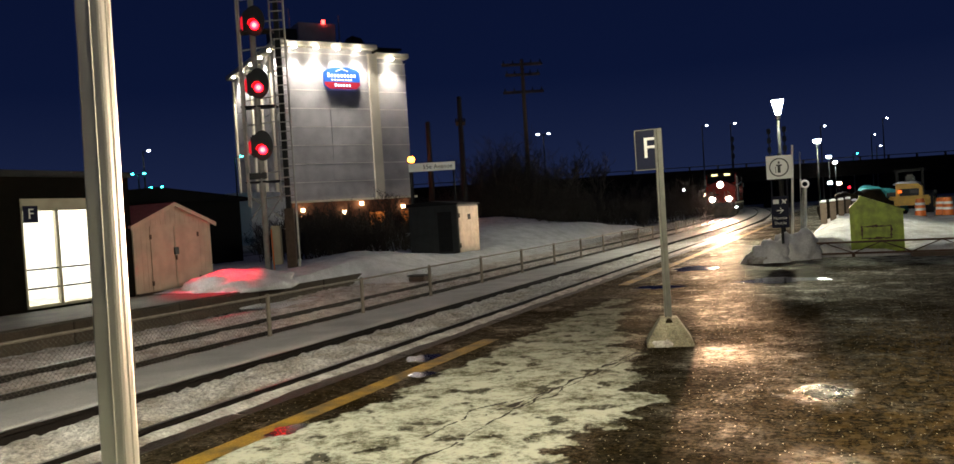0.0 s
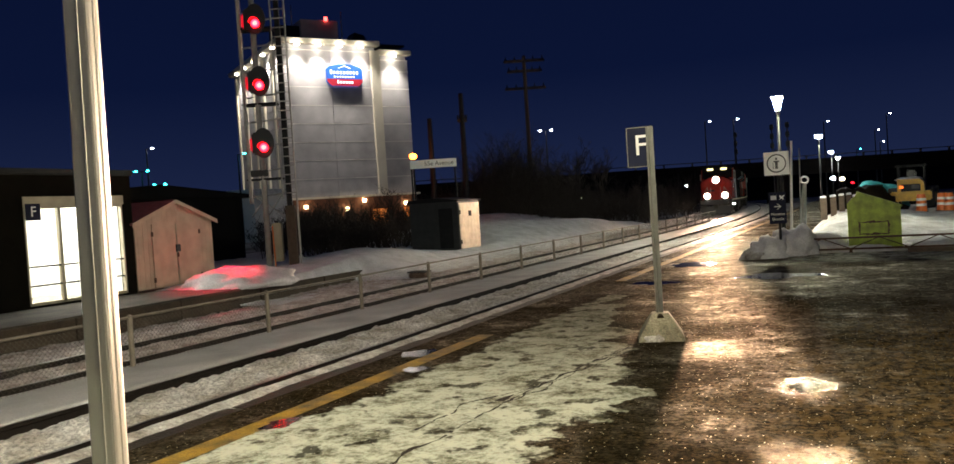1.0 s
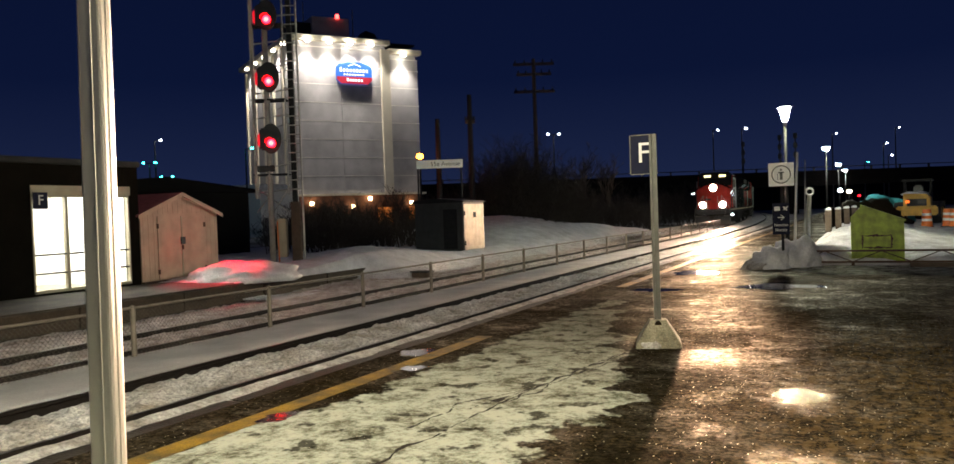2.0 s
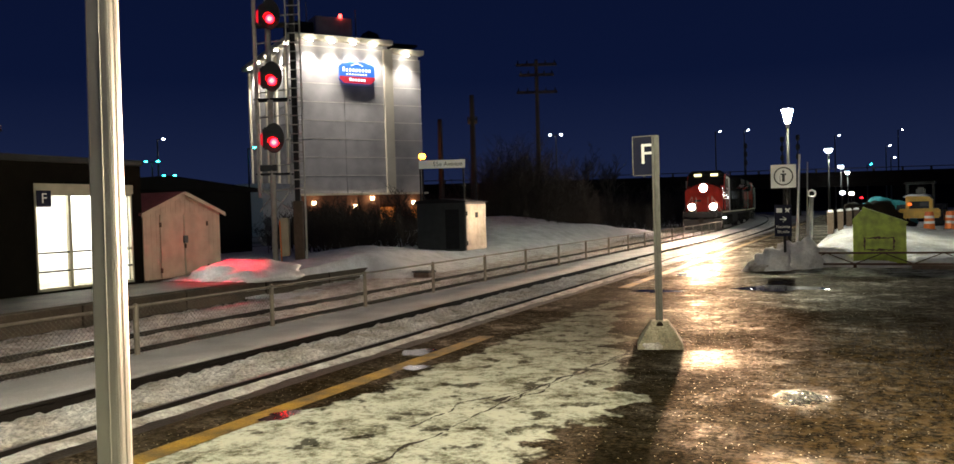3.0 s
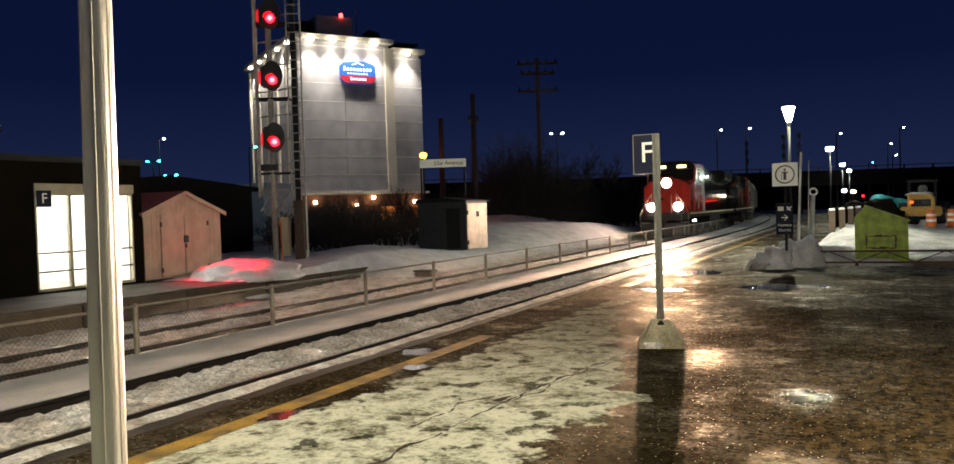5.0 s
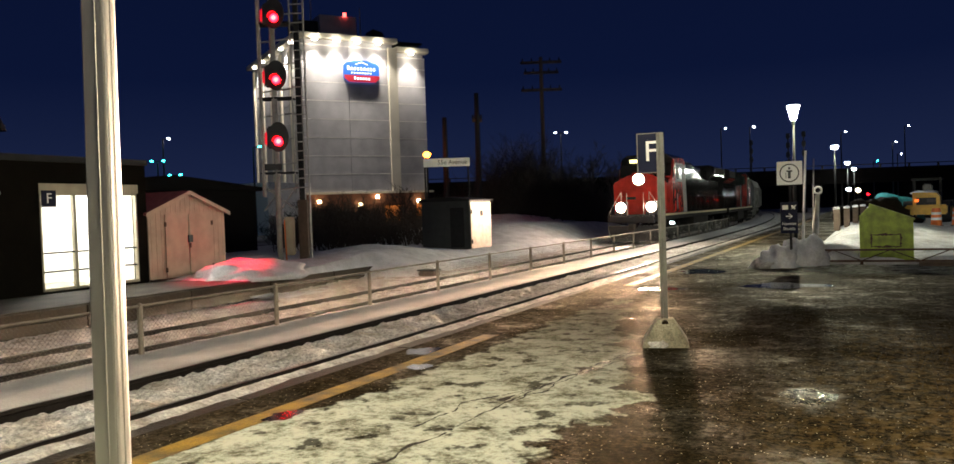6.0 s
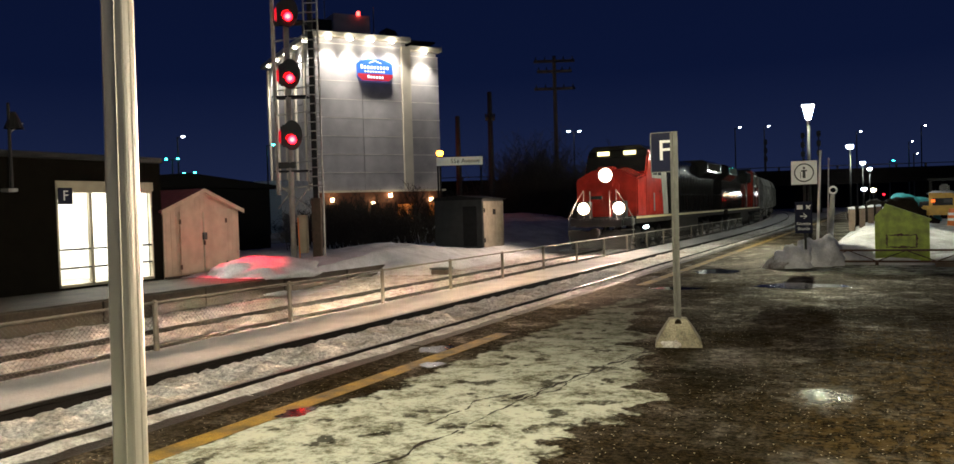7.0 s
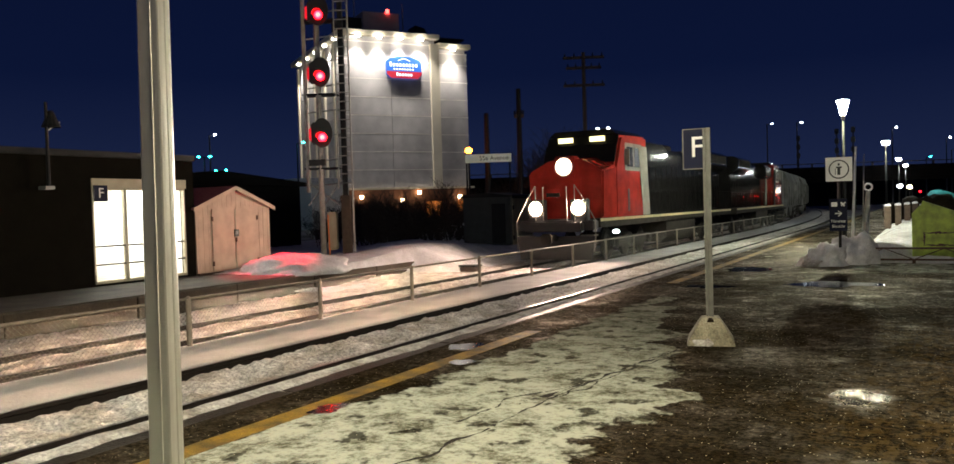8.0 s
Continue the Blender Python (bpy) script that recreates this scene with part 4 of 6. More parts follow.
def garden_shed():
    t = thing("garden_shed", "beige vinyl garden shed with double doors and red roof", "shed", pose(-18.8, 16.75, 0))
    prof = [(0, 0), (3.05, 0), (3.05, 2.0), (1.53, 2.56), (0, 2.0)]
    piece("body", lambda bm: prism(bm, prof, 0, -2.6, 0), SHED, t)

    def ribs(bm):
        for k in range(16):
            y = 0.1 + 0.19 * k
            top = 2.0 + 0.56 * (1 - abs(y - 1.53) / 1.53) - 0.06
            lo = 2.0 if 0.58 < y < 2.50 else 0.03
            if top > lo:
                box(bm, 0.0, 0.005, y - 0.008, y + 0.008, lo, top)
    piece("cladding_rib", ribs, SHED, t)
    for a, b, c, d in ((-0.14, 1.535, 1.93, 2.59), (1.525, 3.2, 2.59, 1.93)):
        piece("roof_slope", lambda bm, a=a, b=b, c=c, d=d: prism(bm, [(a, c), (b, d), (b, d + 0.06), (a, c + 0.06)], 0, -2.7, 0.10), SHED_ROOF, t)
        piece("barge_board", lambda bm, a=a, b=b, c=c, d=d: prism(bm, [(a, c - 0.06), (b, d - 0.06), (b, d + 0.062), (a, c + 0.062)], 0, 0.102, 0.125), SHED, t)
    for a, b in ((0.60, 1.515), (1.53, 2.46)):
        d = piece("door", lambda bm, a=a, b=b: box(bm, 0.005, 0.035, a, b, 0.06, 1.94, 0.008), SHED, t)
        e = a if a < 1 else b
        for z in (0.3, 1.65):
            piece("hinge", lambda bm, e=e, z=z: box(bm, 0.034, 0.05, e - 0.04, e + 0.04, z - 0.07, z + 0.07, 0.004), RUST, d)
        f = b if a < 1 else a
        piece("door_edge", lambda bm, f=f: box(bm, 0.034, 0.044, f - 0.02, f + 0.02, 0.08, 1.92), TRIM, d)
    h = piece("hasp", lambda bm: box(bm, 0.04, 0.08, 1.45, 1.63, 1.08, 1.30, 0.01), BLACK, t)
    piece("padlock", lambda bm: box(bm, 0.05, 0.09, 1.49, 1.55, 0.92, 1.06, 0.01), RUST, h)
    piece("sill", lambda bm: box(bm, -0.02, 0.10, 0.0, 3.05, -0.02, 0.05), WOOD, t)


def rail_signal():
    t = thing("railway_signal", "tall railway signal tower showing three red lights", "railway signal", pose(-19.3, 23.3, 0, 0, 0, 25))
    # local x to the right as the camera sees it
    piece("mast", lambda bm: rod(bm, (-0.15, 0, -0.3), (-0.15, 0, 10.5), 0.11, 0.10, 14), SIGNAL_STEEL, t, smooth=True)
    for x, y in ((-0.72, 0.35), (-0.62, -0.1)):
        piece("upright", lambda bm, x=x, y=y: box(bm, x - 0.05, x + 0.05, y - 0.05, y + 0.05, 2.5, 10.5), SIGNAL_STEEL, t)
    piece("ladder_post", lambda bm: box(bm, 0.62, 0.80, 0.02, 0.16, 1.6, 10.5, 0.01), DARK, t)
    piece("ladder_post", lambda bm: rod(bm, (1.0, 0, -0.3), (1.0, 0, 10.5), 0.035, seg=8), SIGNAL_STEEL, t)
    piece("ladder_post", lambda bm: rod(bm, (0.5, 0, 2.6), (0.5, 0, 10.5), 0.03, seg=8), SIGNAL_STEEL, t)
    for k in range(24):
        z = 2.8 + 0.33 * k
        piece("rung", lambda bm, z=z: rod(bm, (0.48, 0, z), (1.02, 0, z), 0.022, seg=6), SIGNAL_STEEL, t)
    for k in range(9):
        z = 2.7 + 0.9 * k
        piece("tie_bar", lambda bm, z=z: rod(bm, (-0.72, 0.2, z), (0.7, 0.1, z + 0.12), 0.028, seg=6), SIGNAL_STEEL, t)
        if k % 3 == 0:
            piece("platform_grate", lambda bm, z=z: box(bm, -0.72, 0.5, -0.1, 0.5, z + 0.62, z + 0.68), DARK, t)
    for a, b, c, d in ((-0.7, 2.9, 0.6, 1.9), (-0.1, 2.0, 0.62, 3.0), (-0.7, 2.0, -0.1, 2.7)):
        piece("brace", lambda bm, a=a, b=b, c=c, d=d: rod(bm, (a, 0.1, b), (c, 0.1, d), 0.03, seg=6), SIGNAL_STEEL, t)
    piece("trunking", lambda bm: box(bm, 0.55, 0.88, -0.02, 0.26, -0.3, 2.35, 0.02), WOOD, t, "brown timber trunking at the foot")
    piece("relay_box", lambda bm: box(bm, 0.02, 0.36, -0.05, 0.25, 0.35, 1.75, 0.03), TRIM, t, "beige relay box")
    piece("marker_rod", lambda bm: rod(bm, (0.12, -0.16, -0.1), (0.06, -0.08, 1.65), 0.025, seg=6), ORANGE, t, "leaning orange rod")
    piece("cable_tray", lambda bm: box(bm, -0.6, 0.05, -0.12, 0.0, 3.45, 3.68, 0.02), BLACK, t, "black number plate")
    for z in (4.62, 6.82, 9.02):
        h = piece("signal_head", lambda bm, z=z: head_plate(bm, z), BLACK, t, "black oval signal head")
        piece("hood", lambda bm, z=z: hood_mesh(bm, z), BLACK, h)
        piece("lens", lambda bm, z=z: rod(bm, (0.03, -0.33, z - 0.16), (0.03, -0.36, z - 0.16), 0.15, seg=20), RED_LAMP, h, "lit red signal lens")
        piece("bulb", lambda bm, z=z: rod(bm, (0.03, -0.361, z - 0.16), (0.03, -0.37, z - 0.16), 0.085, seg=16), RED_CORE, h)
        # no lamp here: the red light on the housing's side is put in as emission
        piece("side_glow", lambda bm, z=z: box(bm, -0.5, -0.36, -0.24, -0.1, z - 0.28, z + 0.22, 0.05), HOUSING_GLOW, h, "side housing with red glow put in as emission")


def head_plate(bm, z):
    prism(bm, [(0.02 + 0.37 * math.cos(k * math.tau / 24), z + 0.54 * math.sin(k * math.tau / 24)) for k in range(24)], 1, -0.32, -0.27)
    box(bm, -0.42, 0.2, -0.27, -0.02, z - 0.4, z + 0.4, 0.06)


def hood_mesh(bm, z):
    for k in range(11):
        a0, a1 = math.pi * k / 11, math.pi * (k + 1) / 11
        p = [(0.03 + 0.19 * math.cos(a), z - 0.16 + 0.19 * math.sin(a)) for a in (a0, a1)]
        vs = [bm.verts.new((p[0][0], -0.32, p[0][1])), bm.verts.new((p[1][0], -0.32, p[1][1])), bm.verts.new((p[1][0], -0.55, p[1][1])), bm.verts.new((p[0][0], -0.55, p[0][1]))]
        bm.faces.new(vs)


# Emission that replaces red light falling on the signal housings.
HOUSING_GLOW = glow("housing_red_glow_emission", (1.0, 0.01, 0.03), 0.55)


def signal_spill():
    """The middle signal lamp's red light on the snow in front of it."""
    d = bpy.data.lights.new("red_signal_light", "SPOT")
    d.energy, d.spot_size, d.spot_blend, d.color, d.shadow_soft_size = 9000.0, radians(21), 1.0, (1.0, 0.0, 0.03), 0.12
    o = new("red_signal_light", d)
    o.matrix_basis = look((-19.05, 22.70, 6.60), (-16.9, 17.9, 0.3))


def relay_cabin():
    t = thing("relay_cabin", "grey metal trackside relay cabin half in snow", "cabin", pose(-18.9, 32.6, 0))
    piece("body", lambda bm: box(bm, 0, 2.5, 0, 2.25, -0.3, 2.2, 0.03), mat("cabin_dark_sheet", (0.05, 0.055, 0.055), 0.4, 0.3), t)
    piece("end_panel", lambda bm: box(bm, 2.503, 2.53, 0.08, 2.17, 0.0, 2.12, 0.01), mat("bare_metal_sheet", (0.50, 0.44, 0.34), 0.40, 0.75, scale=3, bump=0.2, bscale=2.5), t, "bare metal end panel")
    piece("roof", lambda bm: prism(bm, [(-0.08, 2.2), (2.58, 2.2), (2.58, 2.26), (1.25, 2.42), (-0.08, 2.32)], 1, -0.08, 2.33), DARK, t)
    for z in (0.25, 1.6):
        piece("hinge", lambda bm, z=z: box(bm, 2.53, 2.56, 0.06, 0.16, z, z + 0.2), DARK, t)
    piece("notice", lambda bm: box(bm, 2.531, 2.538, 1.0, 1.3, 1.5, 1.75), DARK, t)
    piece("side_door", lambda bm: box(bm, 1.5, 2.2, -0.02, 0.0, 0.1, 1.9, 0.01), DARK, t)


def dark_depot():
    t = tagged(new("depot"), "low dark depot shed with a pale snowy roof strip", "building")
    piece("wall", lambda bm: box(bm, -60, -30, 22, 34, -0.6, 3.2), SHADE_BLACK, t)
    piece("roof", lambda bm: prism(bm, [(21.5, 3.2), (34.5, 3.2), (34.5, 3.35), (28, 3.9), (21.5, 3.35)], 0, -61, -29.5), SHADE_BLACK, t)
    r = tagged(new("warehouse"), "distant pale warehouse with snow on its roof", "building")
    piece("wall", lambda bm: box(bm, -150, -72, 84, 92, -0.6, 5.6), ROOM, r)
    piece("roof", lambda bm: box(bm, -150.5, -71.5, 83.5, 92.5, 5.6, 6.4), SNOW, r)


# ---- hotel ----
def hotel():
    m = pose(-77.1, 98.5, 0, 0, 0, 55)
    t = tagged(new("hotel"), "eight-storey grey hotel lit by cornice downlights", "hotel building")
    t.matrix_basis = m
    z0, z1 = 5.3, 29.2
    w, wing, deep = 15.2, 20.8, 30.0
    piece("base_storey", lambda bm: box(bm, 0.3, wing - 0.2, 0.3, deep - 0.3, -0.62, z0 - 0.3), HOTEL_BRICK, t, "orange brick ground storey")
    piece("canopy_ledge", lambda bm: box(bm, -0.4, wing + 0.4, -0.4, deep, z0 - 0.3, z0, 0.05), HOTEL_TRIM, t)
    piece("core", lambda bm: (box(bm, 0.25, w - 0.2, 0.25, deep, z0, z1), box(bm, w - 0.2, wing - 0.2, 0.85, deep, z0, z1 - 1.0)), HOTEL, t)
    n, step = 8, (z1 - z0 - 1.4) / 8
    for k in range(n):
        a, b = z0 + k * step, z0 + (k + 1) * step - 0.10
        piece("front_panel", lambda bm, a=a, b=b: box(bm, 0, 7.4, 0.0, 0.25, a, b, 0.03), HOTEL, t)
        piece("front_panel", lambda bm, a=a, b=b: box(bm, 7.44, w - 1.2, 0.0, 0.25, a, b, 0.03), HOTEL, t)
        piece("wing_panel", lambda bm, a=a, b=b: box(bm, w + 0.4, wing, 0.6, 0.85, a, b - (1.0 if k == n - 1 else 0), 0.03), HOTEL, t)
        piece("floor_ledge", lambda bm, b=b: box(bm, -0.02, w - 1.2, -0.012, 0.24, b - 0.02, b + 0.11), HOTEL_LEDGE, t)
        piece("floor_ledge", lambda bm, b=b: box(bm, w + 0.4, wing + 0.05, 0.585, 0.84, b - 0.02 - (1.0 if k == n - 1 else 0), b + 0.11 - (1.0 if k == n - 1 else 0)), HOTEL_LEDGE, t)
        for j in range(5):
            y = 1.2 + j * 5.8
            piece("side_panel", lambda bm, a=a, b=b, y=y: box(bm, 0.0, 0.25, y, y + 3.6, a, b, 0.03), HOTEL, t)
            win = piece("window", lambda bm, a=a, y=y: box(bm, 0.12, 0.24, y + 3.9, y + 5.2, a + 0.8, a + 2.4), WINDOW_DARK, t)
            piece("sill", lambda bm, a=a, y=y: box(bm, 0.0, 0.24, y + 3.8, y + 5.3, a + 0.66, a + 0.78), HOTEL_TRIM, win)
    piece("pilaster", lambda bm: box(bm, w - 1.15, w + 0.38, -0.35, 0.84, z0, z1 - 1.2, 0.05), HOTEL_TRIM, t, "pale full-height pilaster")
    for y in (0.45, 5.0, 10.8, 16.6, 22.4, 28.2):
        piece("side_pilaster", lambda bm, y=y: box(bm, -0.35, 0.05, y - 0.3, y + 0.5, z0, z1 - 1.2, 0.05), HOTEL_TRIM, t)
    piece("cornice", lambda bm: (box(bm, -1.0, w + 0.3, -1.0, 0.6, z1 - 0.6, z1 + 0.2, 0.1), box(bm, -1.0, 0.6, 0.61, deep + 0.4, z1 - 0.6, z1 + 0.2, 0.1)), HOTEL_TRIM, t)
    piece("wing_cornice", lambda bm: box(bm, w + 0.31, wing + 0.45, -0.3, 1.4, z1 - 1.7, z1 - 0.9, 0.1), HOTEL_TRIM, t)
    piece("roof", lambda bm: box(bm, 0.2, wing - 0.3, 0.7, deep, z1 - 0.2, z1 + 0.1), DARK, t)
    piece("penthouse", lambda bm: box(bm, 4.5, 10.6, 4, 10, z1 + 0.1, z1 + 4.2, 0.05), HOTEL, t, "grey rooftop plant room")
    piece("plant_screen", lambda bm: box(bm, 0.8, 4.4, 4.5, 9, z1 + 0.1, z1 + 3.2, 0.05), DARK, t)
    piece("vent_cowl", lambda bm: prism(bm, [(12.8, z1 + 0.1), (16.6, z1 + 0.1), (15.4, z1 + 2.4), (13.8, z1 + 2.8)], 1, 5, 8), DARK, t)
    for x, h in ((3.4, 6.5), (11.6, 6.0)):
        piece("aerial", lambda bm, x=x, h=h: rod(bm, (x, 5, z1), (x, 5, z1 + h), 0.13, 0.08, 6), GALV, t)
    piece("beacon", lambda bm: rod(bm, (8.6, 3.9, z1 + 4.1), (8.6, 3.9, z1 + 4.7), 0.28, seg=10), glow("red_beacon", (1.0, 0.05, 0.04), 9.0), t)
    s = piece("sign", lambda bm: prism(bm, [(6.6, 22.9), (7.3, 22.3), (11.7, 22.3), (12.4, 22.9), (12.4, 24.9), (11.9, 25.3), (10.6, 25.65), (8.4, 25.65), (7.1, 25.3), (6.6, 24.9)], 1, -0.45, -0.05), SIGN_BLUE, t, "lit blue and red hotel sign")
    piece("sign_band", lambda bm: prism(bm, [(6.6, 22.9), (7.3, 22.28), (11.7, 22.28), (12.4, 22.9), (12.4, 23.35), (6.6, 23.35)], 1, -0.50, -0.452), SIGN_RED, s)

    for k in range(9):
        piece("sign_bar", lambda bm, k=k: box(bm, 7.15 + 0.53 * k, 7.15 + 0.53 * k + 0.30, -0.49, -0.455, 24.1, 24.55 if k else 24.75), SIGN_WHITE, s)
    for k in range(8):
        piece("sign_bar", lambda bm, k=k: box(bm, 7.75 + 0.44 * k, 7.75 + 0.44 * k + 0.24, -0.49, -0.455, 23.58, 23.80), SIGN_WHITE, s)
    for k in range(6):
        piece("sign_bar", lambda bm, k=k: box(bm, 8.2 + 0.46 * k, 8.2 + 0.46 * k + 0.28, -0.54, -0.505, 22.65, 23.0 if k else 23.12), SIGN_WHITE, s)
    piece("sign_roof_mark", lambda bm: prism(bm, [(8.5, 24.95), (9.5, 25.32), (10.5, 24.95), (10.5, 25.06), (9.5, 25.44), (8.5, 25.06)], 1, -0.49, -0.455), SIGN_WHITE, s)
    spots = [(1.9, -1.25), (5.3, -1.25), (8.7, -1.25), (12.1, -1.25), (17.9, -0.6)]
    warm = (1.0, 0.93, 0.78)
    for x, y in spots:
        z = z1 - 0.75 if x < w else z1 - 1.85
        piece("downlight", lambda bm, x=x, y=y, z=z: rod(bm, (x, y, z), (x, y, z - 0.25), 0.3, 0.36, 10), glow("downlight_lens", warm, 60.0), t)
        spot(m @ Vector((x, y - 0.15, z - 0.4)), m @ Vector((x, y + 1.0, z - 20.0)), HOTEL_SPOT)
    for y in (2.5, 8.0, 13.7, 19.5, 25.3):
        piece("downlight", lambda bm, y=y: rod(bm, (-0.75, y, z1 - 0.75), (-0.75, y, z1 - 1.0), 0.3, 0.36, 10), glow("downlight_lens", warm, 14.0), t)
        spot(m @ Vector((-0.75, y, z1 - 1.3)), m @ Vector((-0.3, y, z1 - 20)), HOTEL_SPOT * 1.2)
    for x, z in ((2.0, 3.6), (8.6, 3.0), (11.5, 4.2), (18.6, 3.4)):
        piece("wall_lantern", lambda bm, x=x, z=z: rod(bm, (x, -0.1, z), (x, -0.1, z + 0.5), 0.3, seg=8), glow("wall_lantern", (1.0, 0.78, 0.45), 14.0), t)
    for x in (14.2, 19.6):
        piece("entrance", lambda bm, x=x: box(bm, x - 1.3, x + 1.3, 0.15, 0.28, 0.2, 3.0), glow("lit_entrance", (1.0, 0.30, 0.06), 0.35), t)


def spot(a, b, power):
    d = bpy.data.lights.new("hotel_downlight", "SPOT")
    d.energy, d.spot_size, d.spot_blend, d.color, d.shadow_soft_size = power, radians(95), 1.0, (1.0, 0.93, 0.82), 0.25
    o = new("hotel_downlight", d)
    o.matrix_basis = look(a, b)


# ---- poles, far lamps, trees, bridge ----
def utility_pole(x, y, height, arms, label="tall timber utility pole with cross arms", material=None):
    t = thing("utility_pole", label, "utility pole", pose(x, y, -0.5, 0, 0, 26))
    piece("shaft", lambda bm: rod(bm, (0, 0, 0), (0, 0, height), 0.26, 0.17, 10), material or WOOD, t)
    for z, w in arms:
        a = piece("cross_arm", lambda bm, z=z, w=w: box(bm, -w, w, -0.12, 0.12, z - 0.12, z + 0.12), WOOD, t)
        for k in (-0.9, -0.45, 0.45, 0.9):
            piece("insulator", lambda bm, z=z, w=w, k=k: rod(bm, (k * w, 0, z + 0.12), (k * w, 0, z + 0.42), 0.08, 0.05, 8), DARK, a)
    return t


def far_lamp(x, y, z, arm=1.2, size=0.45, material=None, double=False, base=-0.6):
    t = thing("street_lamp", "distant tall street lamp shining against the dusk", "street lamp", pose(x, y, 0, 0, 0, 25), "distant street lamps")
    piece("pole", lambda bm: rod(bm, (0, 0, base), (0, 0, z + 0.2), 0.16, 0.09, 6), FAR_POLE, t)
    for s in ((1, -1) if double else (1,)):
        piece("arm", lambda bm, s=s: rod(bm, (0, 0, z + 0.1), (arm * s, 0, z + 0.35), 0.07, seg=5), FAR_POLE, t)
        piece("head", lambda bm, s=s: blob(bm, (arm * s, 0, z + 0.25), (size, size * 0.7, size * 0.5), 0, 2), material or FAR_WHITE, t, "shining lamp head")


def small_light(x, y, z, r, material, label, name="yard_light"):
    t = thing(name, label, "lamp", pose(x, y, 0), "distant lights")
    piece("post", lambda bm: rod(bm, (0, 0, -0.6), (0, 0, z), 0.05, seg=5), DARK, t)
    piece("lamp", lambda bm: blob(bm, (0, 0, z), (r, r, r * 0.7), 0, 2), material, t)


def twig(store, a, b, r0, r1):
    """A three-sided twig, collected as plain vertices and faces."""
    verts, faces = store
    d = (b - a).normalized()
    u = d.orthogonal().normalized()
    w = d.cross(u)
    k = len(verts)
    for p, r in ((a, r0), (b, r1)):
        for s, c in ((0.0, 1.0), (0.866, -0.5), (-0.866, -0.5)):
            verts.append(p + (u * s + w * c) * r)
    for i in range(3):
        j = (i + 1) % 3
        faces.append((k + i, k + j, k + 3 + j, k + 3 + i))


def twigs_part(name, store, material, parent, label=""):
    me = bpy.data.meshes.new(name)
    me.from_pydata(store[0], [], store[1])
    me.materials.append(material)
    ob = new(name, me)
    ob.parent = parent
    if label:
        tagged(ob, label)
    return ob


def branch(bm, rng, a, d, length, r, depth):
    b = a + d * length
    twig(bm, a, b, r, r * 0.62)
    if depth == 0:
        return
    for _ in range(3 if depth > 1 else 4):
        k = Vector((rng.uniform(-1, 1), rng.uniform(-1, 1), rng.uniform(-0.25, 0.9))).normalized()
        e = (d * 0.9 + k * 0.75).normalized()
        branch(bm, rng, a + (b - a) * rng.uniform(0.45, 1.0), e, length * rng.uniform(0.55, 0.8), r * 0.58, depth - 1)


def bare_tree(x, y, height, seed, base=-0.4, stems=1, label="leafless winter tree with fine bare branches", name="tree", depth=4):
    t = thing(name, label, "tree" if name == "tree" else "bush", pose(x, y, base))
    rng = random.Random(seed)

    def trunk(bm):
        for k in range(stems):
            rod(bm, (0.2 * k, 0.1 * k, 0), (0.25 * k, 0.15 * k, height * 0.3), 0.022 * height / stems ** 0.5, 0.014 * height / stems ** 0.5, 8)

    crown = ([], [])
    for k in range(stems):
        for _ in range(4):
            d = Vector((rng.uniform(-0.5, 0.5), rng.uniform(-0.5, 0.5), 1)).normalized()
            branch(crown, rng, Vector((0.25 * k, 0.15 * k, height * rng.uniform(0.2, 0.3))), d, height * rng.uniform(0.2, 0.3), 0.011 * height / stems ** 0.5, depth)
    piece("trunk", trunk, BARK, t)
    twigs_part("crown", crown, TWIG, t, "bare twigs")


def thicket(x, y, w, h, seed, base=-0.3, count=60):
    t = thing("bush", "dark leafless thicket of shrubs in the snow", "bush", pose(x, y, base))
    rng = random.Random(seed)

    crown = ([], [])
    for _ in range(count):
        a = Vector((rng.uniform(-w, w), rng.uniform(-w * 0.5, w * 0.5), 0))
        top = h * (1 - 0.5 * (abs(a.x) / w) ** 2) * rng.uniform(0.5, 1.05)
        b = a + Vector((rng.uniform(-0.35, 0.35) * h, rng.uniform(-0.3, 0.3) * h, top))
        twig(crown, a, b, 0.03, 0.008)
        for _ in range(12):
            p = a.lerp(b, rng.uniform(0.2, 0.95))
            q = p + Vector((rng.uniform(-0.5, 0.5), rng.uniform(-0.5, 0.5), rng.uniform(0.1, 0.7))) * (0.28 * h)
            twig(crown, p, q, 0.016, 0.006)
            for _ in range(2):
                o = p.lerp(q, rng.uniform(0.3, 0.9))
                twig(crown, o, o + Vector((rng.uniform(-0.5, 0.5), rng.uniform(-0.5, 0.5), rng.uniform(-0.1, 0.5))) * (0.14 * h), 0.010, 0.004)
    twigs_part("crown", crown, TWIG, t)


